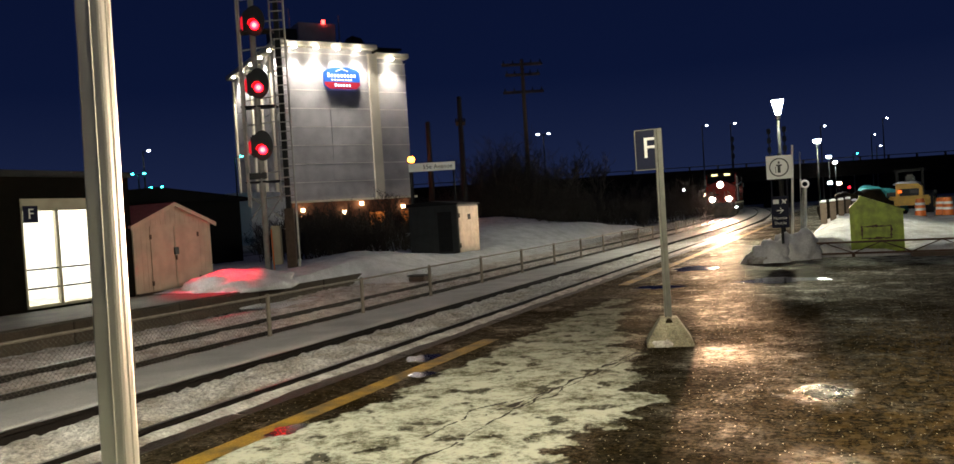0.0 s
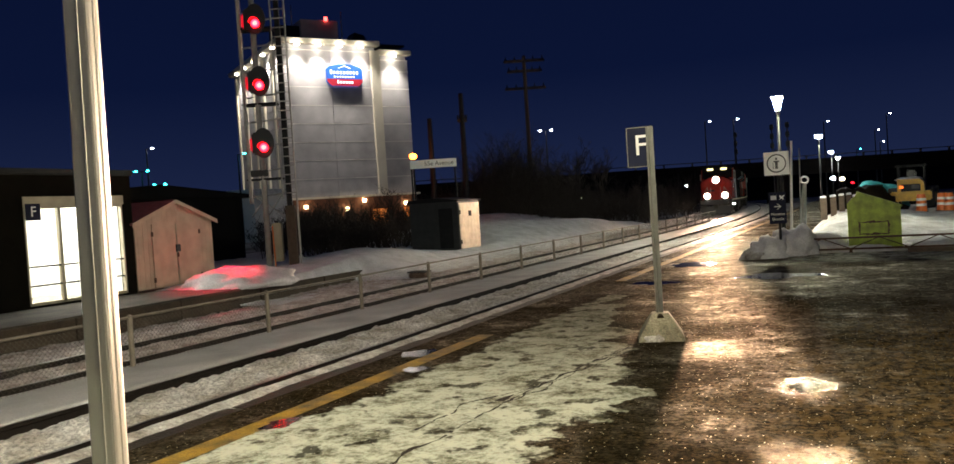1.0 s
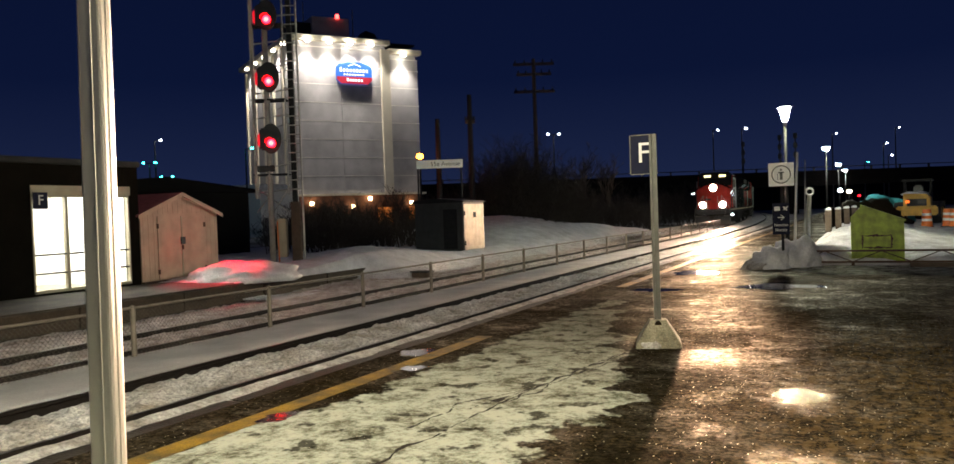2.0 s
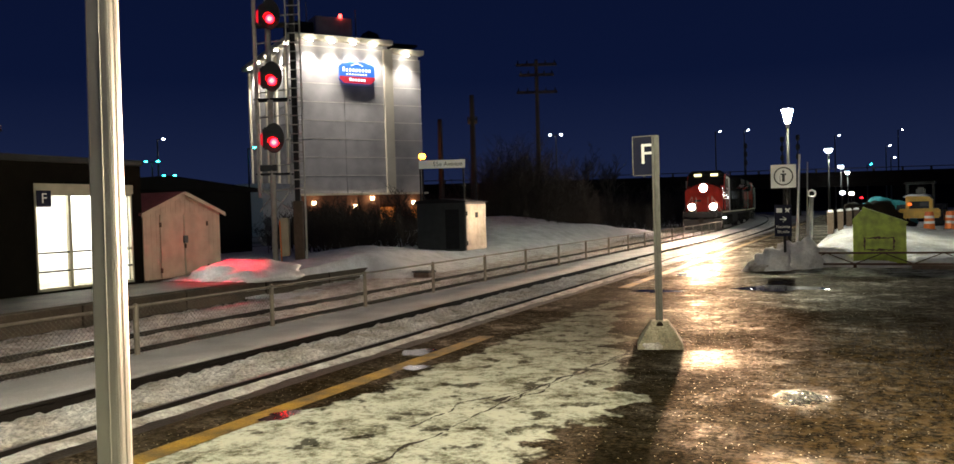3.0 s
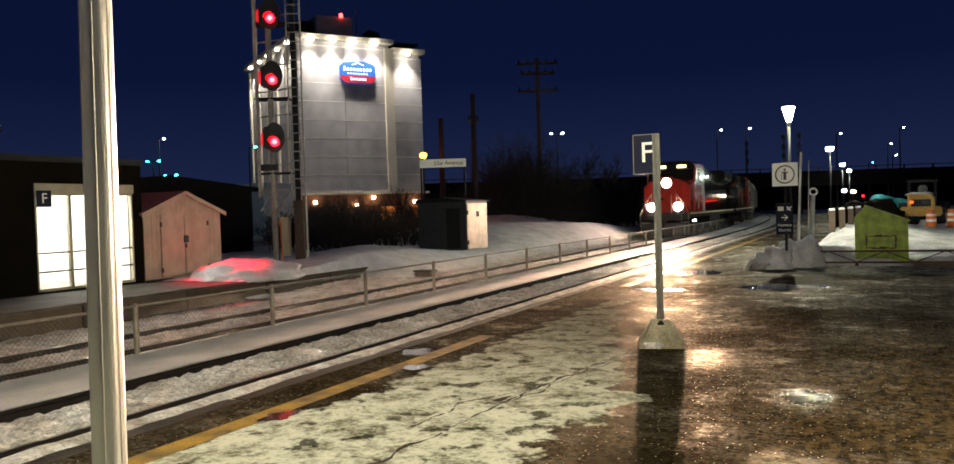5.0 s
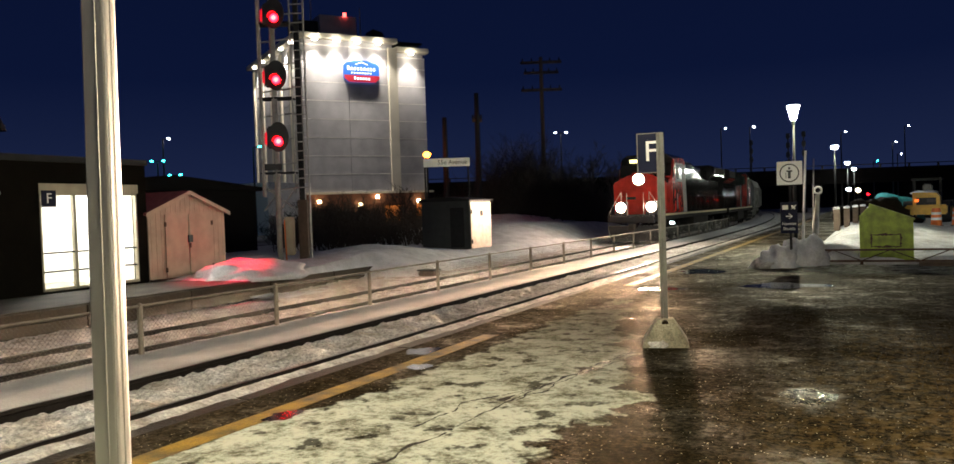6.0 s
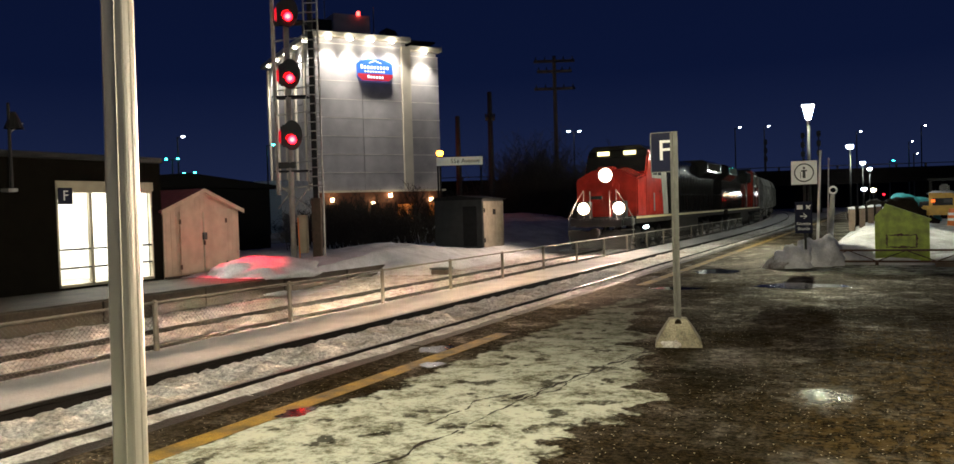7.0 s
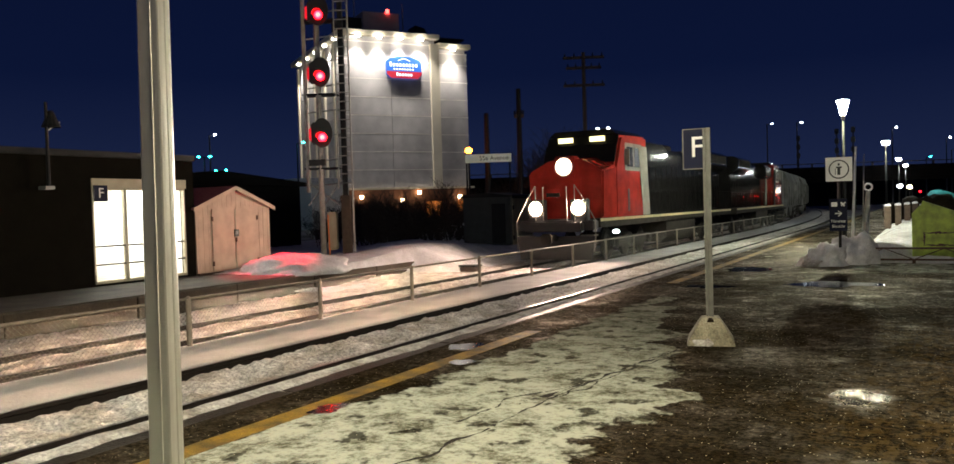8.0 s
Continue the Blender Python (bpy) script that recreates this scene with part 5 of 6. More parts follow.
def overpass():
    t = tagged(new("overpass"), "dark concrete road overpass crossing above the tracks", "bridge")
    t.matrix_basis = pose(-24.0, 152, 0, 0, 0, 25)
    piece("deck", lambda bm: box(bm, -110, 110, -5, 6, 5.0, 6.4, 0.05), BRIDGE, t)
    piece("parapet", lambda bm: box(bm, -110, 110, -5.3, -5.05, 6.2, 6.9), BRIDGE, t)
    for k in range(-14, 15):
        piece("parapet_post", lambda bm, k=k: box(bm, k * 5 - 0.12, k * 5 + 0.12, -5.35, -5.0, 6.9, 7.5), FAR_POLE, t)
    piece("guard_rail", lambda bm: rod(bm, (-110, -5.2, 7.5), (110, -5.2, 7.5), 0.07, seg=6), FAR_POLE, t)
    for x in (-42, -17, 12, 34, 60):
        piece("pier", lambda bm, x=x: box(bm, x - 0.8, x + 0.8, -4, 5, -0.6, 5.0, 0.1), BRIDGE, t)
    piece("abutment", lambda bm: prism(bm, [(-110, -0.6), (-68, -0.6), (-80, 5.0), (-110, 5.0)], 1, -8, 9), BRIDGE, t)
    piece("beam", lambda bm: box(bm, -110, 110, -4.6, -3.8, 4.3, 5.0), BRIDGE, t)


def signal_mast(x, y, h):
    t = thing("railway_signal", "distant dark railway signal mast seen from behind", "railway signal", pose(x, y, -0.5))
    piece("mast", lambda bm: rod(bm, (0, 0, 0), (0, 0, h), 0.12, 0.1, 8), FAR_POLE, t)
    for k in range(3):
        piece("signal_head", lambda bm, k=k: box(bm, -0.3, 0.3, -0.15, 0.15, h - 0.9 - 1.5 * k, h - 1.5 * k, 0.08), BLACK, t)


def delineator_row():
    for k in range(5):
        t = thing("bollard", "short timber guard post beside the snowy path", "bollard", pose(-1.5 + 0.3 * k, 38 + 3.2 * k, 0.45 if k < 4 else 0.3), "guard posts")
        piece("post", lambda bm: box(bm, -0.13, 0.13, -0.13, 0.13, -0.1, 0.85, 0.03), WOOD, t)
        piece("snow_cap", lambda bm: blob(bm, (0, 0, 0.86), (0.15, 0.15, 0.08), 0.2, 2), SNOW, t)


# ---- train ----
def head_lamp(x, y, z, r, parent, facing=-1):
    """A railway lamp: a bright lens, and before it an added tube and bulb that throw the beam."""
    lens = piece("headlight", lambda bm: disc_ring(bm, x, y, z, 0.0, r, facing), HEAD_RIM, parent, "blazing warm-white headlight")
    # emissive ring added round the lens to imitate its bloom
    piece("reflector", lambda bm: disc_ring(bm, x, y + 0.0015, z, r * 1.02, r * 1.28, facing), HEAD_HALO, lens, "emissive ring imitating the headlight's bloom")
    aim = pose(x, y + facing * 0.014, z, -3, 0, 3)
    piece("tube", lambda bm: tube(bm, 0, facing * 0.178, 0, 0.025, 0.178, facing), BLACK, lens, "added narrow tube that shapes the beam").matrix_basis = aim
    piece("bulb", lambda bm: disc_ring(bm, 0, facing * 0.004, 0, 0.0, 0.024, facing), HEAD_CORE, lens).matrix_basis = aim
    piece("bezel", lambda bm: ring(bm, (x, y, z), (0, 1, 0), r * 1.30, 0.014, 24), BLACK, lens)


def disc_ring(bm, x, y, z, r0, r1, facing):
    n = 24
    out = [bm.verts.new((x + r1 * math.cos(k * math.tau / n), y, z + r1 * math.sin(k * math.tau / n))) for k in range(n)]
    if r0 == 0:
        bm.faces.new(out)
    else:
        ins = [bm.verts.new((x + r0 * math.cos(k * math.tau / n), y, z + r0 * math.sin(k * math.tau / n))) for k in range(n)]
        for k in range(n):
            bm.faces.new((out[k], out[(k + 1) % n], ins[(k + 1) % n], ins[k]))


def tube(bm, x, y, z, r, deep, facing):
    n = 24
    a = [bm.verts.new((x + r * math.cos(k * math.tau / n), y, z + r * math.sin(k * math.tau / n))) for k in range(n)]
    b = [bm.verts.new((x + r * math.cos(k * math.tau / n), y - facing * deep, z + r * math.sin(k * math.tau / n))) for k in range(n)]
    for k in range(n):
        bm.faces.new((a[k], a[(k + 1) % n], b[(k + 1) % n], b[k]))
    bm.faces.new(b)


def wheel_pair(bm):
    for s in (-1, 1):
        rod(bm, (0.68 * s, 0, 0), (0.82 * s, 0, 0), 0.53, seg=24)
        for k in range(5):
            a = k * math.tau / 5
            rod(bm, (0.82 * s, 0.28 * math.cos(a), 0.28 * math.sin(a)), (0.84 * s, 0.28 * math.cos(a), 0.28 * math.sin(a)), 0.06, seg=8)
    rod(bm, (-0.7, 0, 0), (0.7, 0, 0), 0.09, seg=8)


def bogie(t, y, n=3):
    b = piece("bogie", lambda bm: (box(bm, -1.15, -0.98, y - 2.3, y + 2.3, 0.42, 0.78, 0.05), box(bm, 0.98, 1.15, y - 2.3, y + 2.3, 0.42, 0.78, 0.05), box(bm, -1.0, 1.0, y - 0.4, y + 0.4, 0.45, 0.9, 0.05)), LOCO_GREY, t)
    for k in range(n):
        yy = y + (k - (n - 1) / 2) * (1.95 if n == 3 else 1.8)
        w = piece("wheel", wheel_pair, LOCO_GREY, b)
        w.matrix_basis = pose(0, yy, 0.53)
        for s in (-1.19, 1.19):
            piece("axle_box", lambda bm, yy=yy, s=s: box(bm, s - 0.09, s + 0.09, yy - 0.2, yy + 0.2, 0.4, 0.75, 0.05), LOCO_GREY, b)


def locomotive(lit, label):
    """Local y runs backwards from the headlight, z up from the rail's top."""
    t = thing("locomotive", label, "locomotive", group="locomotives")
    piece("underframe", lambda bm: box(bm, -1.5, 1.5, -0.55, 21.0, 1.22, 1.55, 0.03), LOCO_GREY, t)
    piece("sill_stripe", lambda bm: (box(bm, 1.502, 1.512, -0.5, 20.9, 1.44, 1.54), box(bm, -1.512, -1.502, -0.5, 20.9, 1.44, 1.54)), SILL_STRIPE, t, "pale yellow reflective sill stripe")
    # nose: broad box with a tapering top
    def nose(bm):
        pts = [(-1.42, 1.55), (1.42, 1.55), (1.46, 3.25), (0.62, 3.68), (-0.62, 3.68), (-1.46, 3.25)]
        back = [(-1.5, 1.55), (1.5, 1.55), (1.5, 3.55), (0.66, 3.86), (-0.66, 3.86), (-1.5, 3.55)]
        a = [bm.verts.new((p[0], 0.0, p[1])) for p in pts]
        b = [bm.verts.new((p[0], 2.0, p[1])) for p in back]
        bm.faces.new(a), bm.faces.new(b[::-1])
        for i in range(6):
            bm.faces.new((a[i], b[i], b[(i + 1) % 6], a[(i + 1) % 6]))
        bmesh.ops.recalc_face_normals(bm, faces=bm.faces)
        bmesh.ops.bevel(bm, geom=bm.edges[:], offset=0.06, segments=2, affect="EDGES")
    piece("nose", nose, RED_PAINT, t, "broad red nose")
    piece("nose_door", lambda bm: box(bm, -0.05, 0.62, -0.035, 0.02, 1.6, 3.05, 0.02), RED_PAINT, t)

    def cab(bm):
        side = [(1.25, 3.4), (1.9, 4.62), (5.0, 4.72), (5.0, 1.55), (1.25, 1.55)]
        prism(bm, side, 0, -1.5, 1.5)
        bmesh.ops.bevel(bm, geom=[e for e in bm.edges if abs(e.verts[0].co.x - e.verts[1].co.x) < 0.01], offset=0.1, segments=2, affect="EDGES")
    c = piece("cab", cab, RED_PAINT, t, "red driver's cab")
    piece("cab_roof", lambda bm: prism(bm, [(-1.38, 4.66), (1.38, 4.66), (1.1, 4.86), (-1.1, 4.86)], 1, 1.75, 5.05), LOCO_BLACK, c)
    # windscreen band lies just proud of the sloping front
    for a, b in ((-1.36, -0.08), (0.08, 1.36)):
        def pane(bm, a=a, b=b):
            v = [(a, 1.315, 3.62), (b, 1.315, 3.62), (b, 1.63, 4.22), (a, 1.63, 4.22)]
            v += [(p, q + 0.08, r) for p, q, r in v]
            k = [bm.verts.new(p) for p in v]
            for f in ((0, 1, 2, 3), (7, 6, 5, 4), (0, 4, 5, 1), (1, 5, 6, 2), (2, 6, 7, 3), (3, 7, 4, 0)):
                bm.faces.new([k[i] for i in f])
        piece("windscreen", pane, WINDOW_DARK, c, "dark windscreen")
    piece("visor", lambda bm: prism(bm, [(1.35, 3.62), (1.28, 3.60), (1.60, 4.30), (1.70, 4.34)], 0, -1.42, 1.42), LOCO_BLACK, c)
    piece("brow", lambda bm: prism(bm, [(1.71, 4.28), (1.68, 4.28), (1.86, 4.64), (1.89, 4.64)], 0, -1.42, 1.42), LOCO_BLACK, c)
    for s in (-1, 1):
        piece("number_board", lambda bm, s=s: prism(bm, [(0.36 * s, 4.42), (0.92 * s, 4.42), (0.92 * s, 4.60), (0.36 * s, 4.60)], 1, 1.62, 1.74), BOARD if lit else BLACK, c, "glowing number board")
        w = piece("side_window", lambda bm, s=s: box(bm, min(1.49 * s, 1.515 * s), max(1.49 * s, 1.515 * s), 2.5, 3.2, 3.45, 4.2), WINDOW_DARK, c)
        piece("side_window", lambda bm, s=s: box(bm, min(1.49 * s, 1.515 * s), max(1.49 * s, 1.515 * s), 3.4, 4.1, 3.45, 4.2), WINDOW_DARK, c)
        piece("window_surround", lambda bm, s=s: box(bm, min(1.495 * s, 1.506 * s), max(1.495 * s, 1.506 * s), 2.3, 4.3, 3.3, 4.35), LOCO_WHITE, c)
        piece("mirror", lambda bm, s=s: box(bm, min(1.52 * s, 1.7 * s), max(1.52 * s, 1.7 * s), 2.2, 2.25, 3.5, 4.1), LOCO_WHITE, c)
        piece("door_slot", lambda bm, s=s: box(bm, min(1.49 * s, 1.508 * s), max(1.49 * s, 1.508 * s), 2.55, 2.75, 1.75, 2.6), BLACK, c)
        # slanted white flash behind the red
        piece("white_flash", lambda bm, s=s: prism(bm, [(4.4, 1.56), (5.3, 1.56), (4.95, 4.3), (3.9, 4.3)], 0, min(1.504 * s, 1.516 * s), max(1.504 * s, 1.516 * s)), LOCO_WHITE if lit else LOCO_GREY, t, "slanted pale stripe")
    # long hood
    hood = piece("long_hood", lambda bm: prism(bm, [(-0.95, 1.55), (0.95, 1.55), (0.95, 4.25), (0.7, 4.5), (-0.7, 4.5), (-0.95, 4.25)], 1, 5.0, 20.3), LOCO_BLACK, t, "black engine hood")
    for s in (-1, 1):
        for k in range(17):
            y = 5.4 + 0.86 * k
            piece("hood_door", lambda bm, y=y, s=s: box(bm, min(0.93 * s, 0.985 * s), max(0.93 * s, 0.985 * s), y, y + 0.78, 1.75, 3.7, 0.015), LOCO_BLACK, hood)
    piece("white_band", lambda bm: (prism(bm, [(5.2, 1.6), (6.0, 1.6), (5.5, 4.2), (4.7, 4.2)], 0, 0.99, 1.0), prism(bm, [(5.2, 1.6), (6.0, 1.6), (5.5, 4.2), (4.7, 4.2)], 0, -1.0, -0.99)), LOCO_WHITE, hood)
    piece("brake_blower", lambda bm: box(bm, -1.4, 1.4, 5.2, 8.4, 3.55, 4.55, 0.12), LOCO_BLACK, t)
    piece("exhaust_stack", lambda bm: box(bm, -0.4, 0.4, 11.2, 12.6, 4.45, 4.8, 0.05), LOCO_GREY, t)
    rad = piece("radiator", lambda bm: prism(bm, [(-1.0, 3.6), (1.0, 3.6), (1.5, 3.95), (1.5, 4.55), (1.2, 4.7), (-1.2, 4.7), (-1.5, 4.55), (-1.5, 3.95)], 1, 15.6, 20.2), LOCO_BLACK, t, "wide radiator section with dark screens")
    for s in (-1, 1):
        piece("radiator_screen", lambda bm, s=s: box(bm, min(1.49 * s, 1.51 * s), max(1.49 * s, 1.51 * s), 15.9, 19.9, 4.05, 4.5), LOCO_GREY, rad)
    piece("rear_panel", lambda bm: box(bm, -0.97, 0.97, 20.2, 20.45, 1.56, 4.2, 0.06), LOCO_BLACK, t)
    piece("fuel_tank", lambda bm: prism(bm, [(-1.4, 1.2), (1.4, 1.2), (1.4, 0.55), (1.1, 0.3), (-1.1, 0.3), (-1.4, 0.55)], 1, 8.0, 13.0), LOCO_GREY, t)
    bogie(t, 4.1), bogie(t, 16.9)
    # front: platform, steps, plough, handrails
    piece("front_deck", lambda bm: box(bm, -1.45, 1.45, -1.0, -0.5, 1.15, 1.5, 0.04), BLACK, t)
    piece("anticlimber", lambda bm: box(bm, -1.1, 1.1, -1.25, -0.98, 1.1, 1.45, 0.05), BLACK, t)
    piece("plough", lambda bm: prism(bm, [(-1.5, 0.95), (1.5, 0.95), (1.35, 0.12), (0.4, 0.12), (-0.4, 0.12), (-1.35, 0.12)], 1, -1.05, -0.9), BLACK, t)
    piece("coupler", lambda bm: (box(bm, -0.13, 0.13, -1.75, -1.0, 0.78, 1.02, 0.05), box(bm, -0.2, 0.2, -1.9, -1.65, 0.7, 1.08, 0.06)), LOCO_GREY, t)
    for s in (-1, 1):
        for z in (0.35, 0.65, 0.95):
            piece("step", lambda bm, s=s, z=z: box(bm, min(0.95 * s, 1.45 * s), max(0.95 * s, 1.45 * s), -0.98, -0.6, z, z + 0.04), LOCO_WHITE, t)
        pts = [(1.5 * s, -1.0, 0.45), (1.5 * s, -1.0, 1.5), (1.15 * s, -1.0, 2.15), (0.75 * s, -1.0, 2.75), (0.75 * s, -1.0, 1.5)]
        for a, b in zip(pts, pts[1:]):
            piece("handrail", lambda bm, a=a, b=b: rod(bm, a, b, 0.016, seg=6), LOCO_WHITE, t, "white handrail")
        piece("handrail", lambda bm, s=s: rod(bm, (0.45 * s, -1.0, 1.5), (0.45 * s, -1.0, 2.7), 0.016, seg=6), LOCO_WHITE, t)
        piece("walkway_rail", lambda bm, s=s: rod(bm, (1.46 * s, 5.1, 2.55), (1.46 * s, 20.9, 2.55), 0.022, seg=6), LOCO_BLACK, t)
        for k in range(11):
            y = 5.3 + 1.55 * k
            piece("stanchion", lambda bm, s=s, y=y: rod(bm, (1.46 * s, y, 1.5), (1.46 * s, y, 2.55), 0.02, seg=6), LOCO_BLACK, t)
        piece("headlight_housing", lambda bm, s=s: box(bm, 0.82 * s - 0.31, 0.82 * s + 0.31, -0.83, -0.5, 1.42, 2.25, 0.03), BLACK, t)
    piece("step_lamp", lambda bm: blob(bm, (1.46, 1.2, 1.02), (0.13, 0.13, 0.07), 0, 2), STEP_LIGHT, t)
    piece("lamp_housing", lambda bm: box(bm, -0.38, 0.38, -0.10, 0.5, 2.90, 3.82, 0.05), RED_PAINT, t)
    if lit:
        piece("nose_emblem", lambda bm: box(bm, -0.75, -0.2, -0.045, -0.01, 2.35, 2.5, 0.01), LOCO_GREY, t, "dull emblem shape")
    if lit:
        # lens radii are widened to take in the lamps' bloom
        head_lamp(0.0, -0.104, 3.43, 0.27, t)
        head_lamp(0.82, -0.834, 1.93, 0.23, t)
        head_lamp(-0.82, -0.834, 1.93, 0.23, t)
    else:
        piece("marker_lamp", lambda bm: rod(bm, (-1.1, -0.88, 1.85), (-1.1, -0.95, 1.85), 0.1, seg=12), STEP_LIGHT, t)
    return t


def hopper_car():
    t = thing("hopper_car", "grey covered hopper freight car with curved sides", "freight car", group="freight cars")
    prof = [(-1.45, 1.3), (1.45, 1.3), (1.6, 2.2), (1.6, 3.6), (1.3, 4.35), (0.6, 4.6), (-0.6, 4.6), (-1.3, 4.35), (-1.6, 3.6), (-1.6, 2.2)]
    body = piece("body", lambda bm: prism(bm, prof, 1, 1.6, 16.2), HOPPER, t)
    for k in range(3):
        y = 2.2 + 4.6 * k
        piece("hopper_chute", lambda bm, y=y: prism(bm, [(y, 1.3), (y + 4.2, 1.3), (y + 2.5, 0.4), (y + 1.7, 0.4)], 0, -1.2, 1.2), HOPPER, t)
    for k in range(7):
        for s in (-1, 1):
            y = 2.4 + 2.1 * k
            piece("side_rib", lambda bm, y=y, s=s: box(bm, min(1.58 * s, 1.66 * s), max(1.58 * s, 1.66 * s), y, y + 0.09, 1.4, 3.6), HOPPER, body)
    piece("roof_walk", lambda bm: box(bm, -0.45, 0.45, 1.2, 16.6, 4.62, 4.68), GALV, t)
    piece("logo", lambda bm: box(bm, 1.602, 1.612, 8.0, 11.5, 2.75, 3.3), LOCO_WHITE, t, "pale lettering shape")
    piece("underframe", lambda bm: box(bm, -0.35, 0.35, -0.2, 18.0, 0.9, 1.3), LOCO_GREY, t)
    for y in (0.2, 17.3):
        piece("end_platform", lambda bm, y=y: box(bm, -1.5, 1.5, y - 0.2, y + 0.5, 1.15, 1.3), LOCO_GREY, t)
        for s in (-1.3, 1.3):
            piece("ladder", lambda bm, y=y, s=s: rod(bm, (s, y, 1.3), (s, y, 4.3), 0.03, seg=5), GALV, t)
    bogie(t, 2.2, 2), bogie(t, 15.6, 2)
    return t


# ---- the place put together ----
build_ground()
snow_yard()
for k, (x, y, rx, ry) in enumerate([(-5.12, 8.78, 0.22, 0.22), (-4.67, 7.90, 0.17, 0.14), (-4.70, 5.60, 0.14, 0.17), (-4.0, 20.9, 0.5, 0.8), (-3.9, 16.6, 0.45, 0.35),
                                    (-1.70, 17.6, 0.75, 0.60)]):
    puddle(x, y, rx, ry, 3.1 * k)
railway("track_near", -8.28, -6.78, -0.20, "steel rails of the near track deep in snow")
railway("track_far", -12.28, -10.78, -0.30, "steel rails of the far track deep in snow")
chain_fence()
snow_heap(-16.9, 18.7, 1.75, 1.6, 0.56, 1.0, SNOW, "heap of old snow glowing red under the signal", rough=0.24)
for k, (x, y, sx, sy, sz) in enumerate([(-2.25, 22.6, 0.55, 0.6, 0.6), (-1.75, 23.3, 0.6, 0.8, 0.8), (-2.6, 22.3, 0.4, 0.45, 0.34), (-1.2, 24.3, 0.8, 0.7, 0.5),
                                         (-0.2, 23.7, 1.3, 0.4, 0.22), (2.6, 24.6, 1.8, 0.6, 0.30), (5.5, 24.4, 2.0, 0.7, 0.35)]):
    snow_heap(x, y, sx, sy, sz, 2.3 * k, DIRTY_SNOW if k == 2 else SNOW)
waiting_room()
garden_shed()
rail_signal()
signal_spill()
relay_cabin()
dark_depot()
lantern_post(-2.905, 2.375, 5.3, True)
for k, (x, y) in enumerate([(-2.85, 34.3), (-2.5, 62.2), (-2.55, 92.2), (-2.35, 112.4), (-2.4, 165), (-3.0, -27.5)]):
    lantern_post(x, y, far=y > 50)
letter_sign()
way_sign()
avenue_sign()
grit_bin()
low_gate()
markers()
delineator_row()
for x, y in ((3.0, 51.4), (4.05, 51.9), (4.3, 50.9)):
    barrel(x, y)
wheel_loader()
tarp_pile()
hotel()
overpass()


def ridge(bm):
    def h(x, y):
        k = max(0.0, 1 - abs(y - 250) / 16)
        return -0.6 + (8.2 + 0.9 * lumps(x, 0, 0.06, 4) + 0.7 * lumps(x, 3, 0.3, 9)) * min(1, 2 * k)
    sheet(bm, -380, 240, 234, 266, 520, 8, h)


setting(piece("backdrop", ridge, SHADE_BLACK), "dark wooded embankment beyond the overpass", "embankment")
box_ = thing("track_box", "small dark track-side equipment box in the snow", "equipment box", pose(-13.3, 23.3, -0.36))
piece("case", lambda bm: box(bm, -0.30, 0.30, -0.22, 0.22, 0, 0.17, 0.03), RUST, box_)
piece("lid", lambda bm: box(bm, -0.34, 0.34, -0.26, 0.26, 0.17, 0.22, 0.02), DARK, box_)
utility_pole(-29.3, 74.9, 17.1, [(16.6, 2.0), (15.6, 1.7), (13.9, 2.0)])
# Near-black colour puts shade on these two poles despite the orange lamp nearby.
utility_pole(-26.3, 54.0, 10.9, [(8.9, 0.35)], "dark timber pole with a transformer bracket", DARK)
utility_pole(-28.5, 53.0, 9.2, [], "dark timber lamp pole near the hotel", DARK)
sod = thing("street_lamp", "orange sodium street lamp on a bracket", "street lamp", pose(-28.75, 50.65, 0))
piece("pole", lambda bm: rod(bm, (0, 0, -0.5), (0, 0, 5.7), 0.07, seg=8), DARK, sod)
piece("globe", lambda bm: blob(bm, (0, 0, 5.86), (0.26, 0.26, 0.22), 0, 2), SODIUM, sod, "glowing orange globe")
for x, y, z, mt, dbl in [(-86.9, 80.5, 12.7, FAR_WHITE, False), (-87.6, 80.1, 9.7, FAR_CYAN, True), (-93.2, 88.4, 8.3, FAR_CYAN, True), (-68.9, 78.0, 10.3, FAR_CYAN, False),
                         (-41.6, 113.5, 12.6, FAR_WHITE, True), (-23.7, 144.5, 14.2, FAR_WHITE, False), (-20.6, 157.1, 15.2, FAR_WHITE, False), (-5.5, 164.4, 13.7, FAR_WHITE, False),
                         (5.4, 180.8, 15.3, FAR_WHITE, False), (3.4, 190.9, 12.9, FAR_WHITE, False), (4.3, 191.3, 10.4, FAR_WHITE, False), (-0.2, 189.1, 9.1, FAR_CYAN, False)]:
    far_lamp(x, y, z, 0.8, 0.21, mt, dbl)
for x, y, z, r, mt in [(-36.5, 100, 2.9, 0.22, FAR_WHITE), (-36.0, 100, 3.4, 0.15, FAR_WARM), (-33.0, 101, 2.4, 0.25, FAR_WARM), (-19.6, 118, 2.3, 0.3, FAR_WARM), (-22.0, 116, 3.2, 0.2, FAR_WHITE),
                       (-4.0, 150, 3.2, 0.4, FAR_WHITE), (-2.6, 150, 3.0, 0.4, FAR_WARM), (-31.0, 42.0, 0.6, 0.09, FAR_WHITE), (-1.0, 140, 2.2, 0.16, RED_LAMP)]:
    small_light(x, y, z, r, mt, "small light shining in the distance")
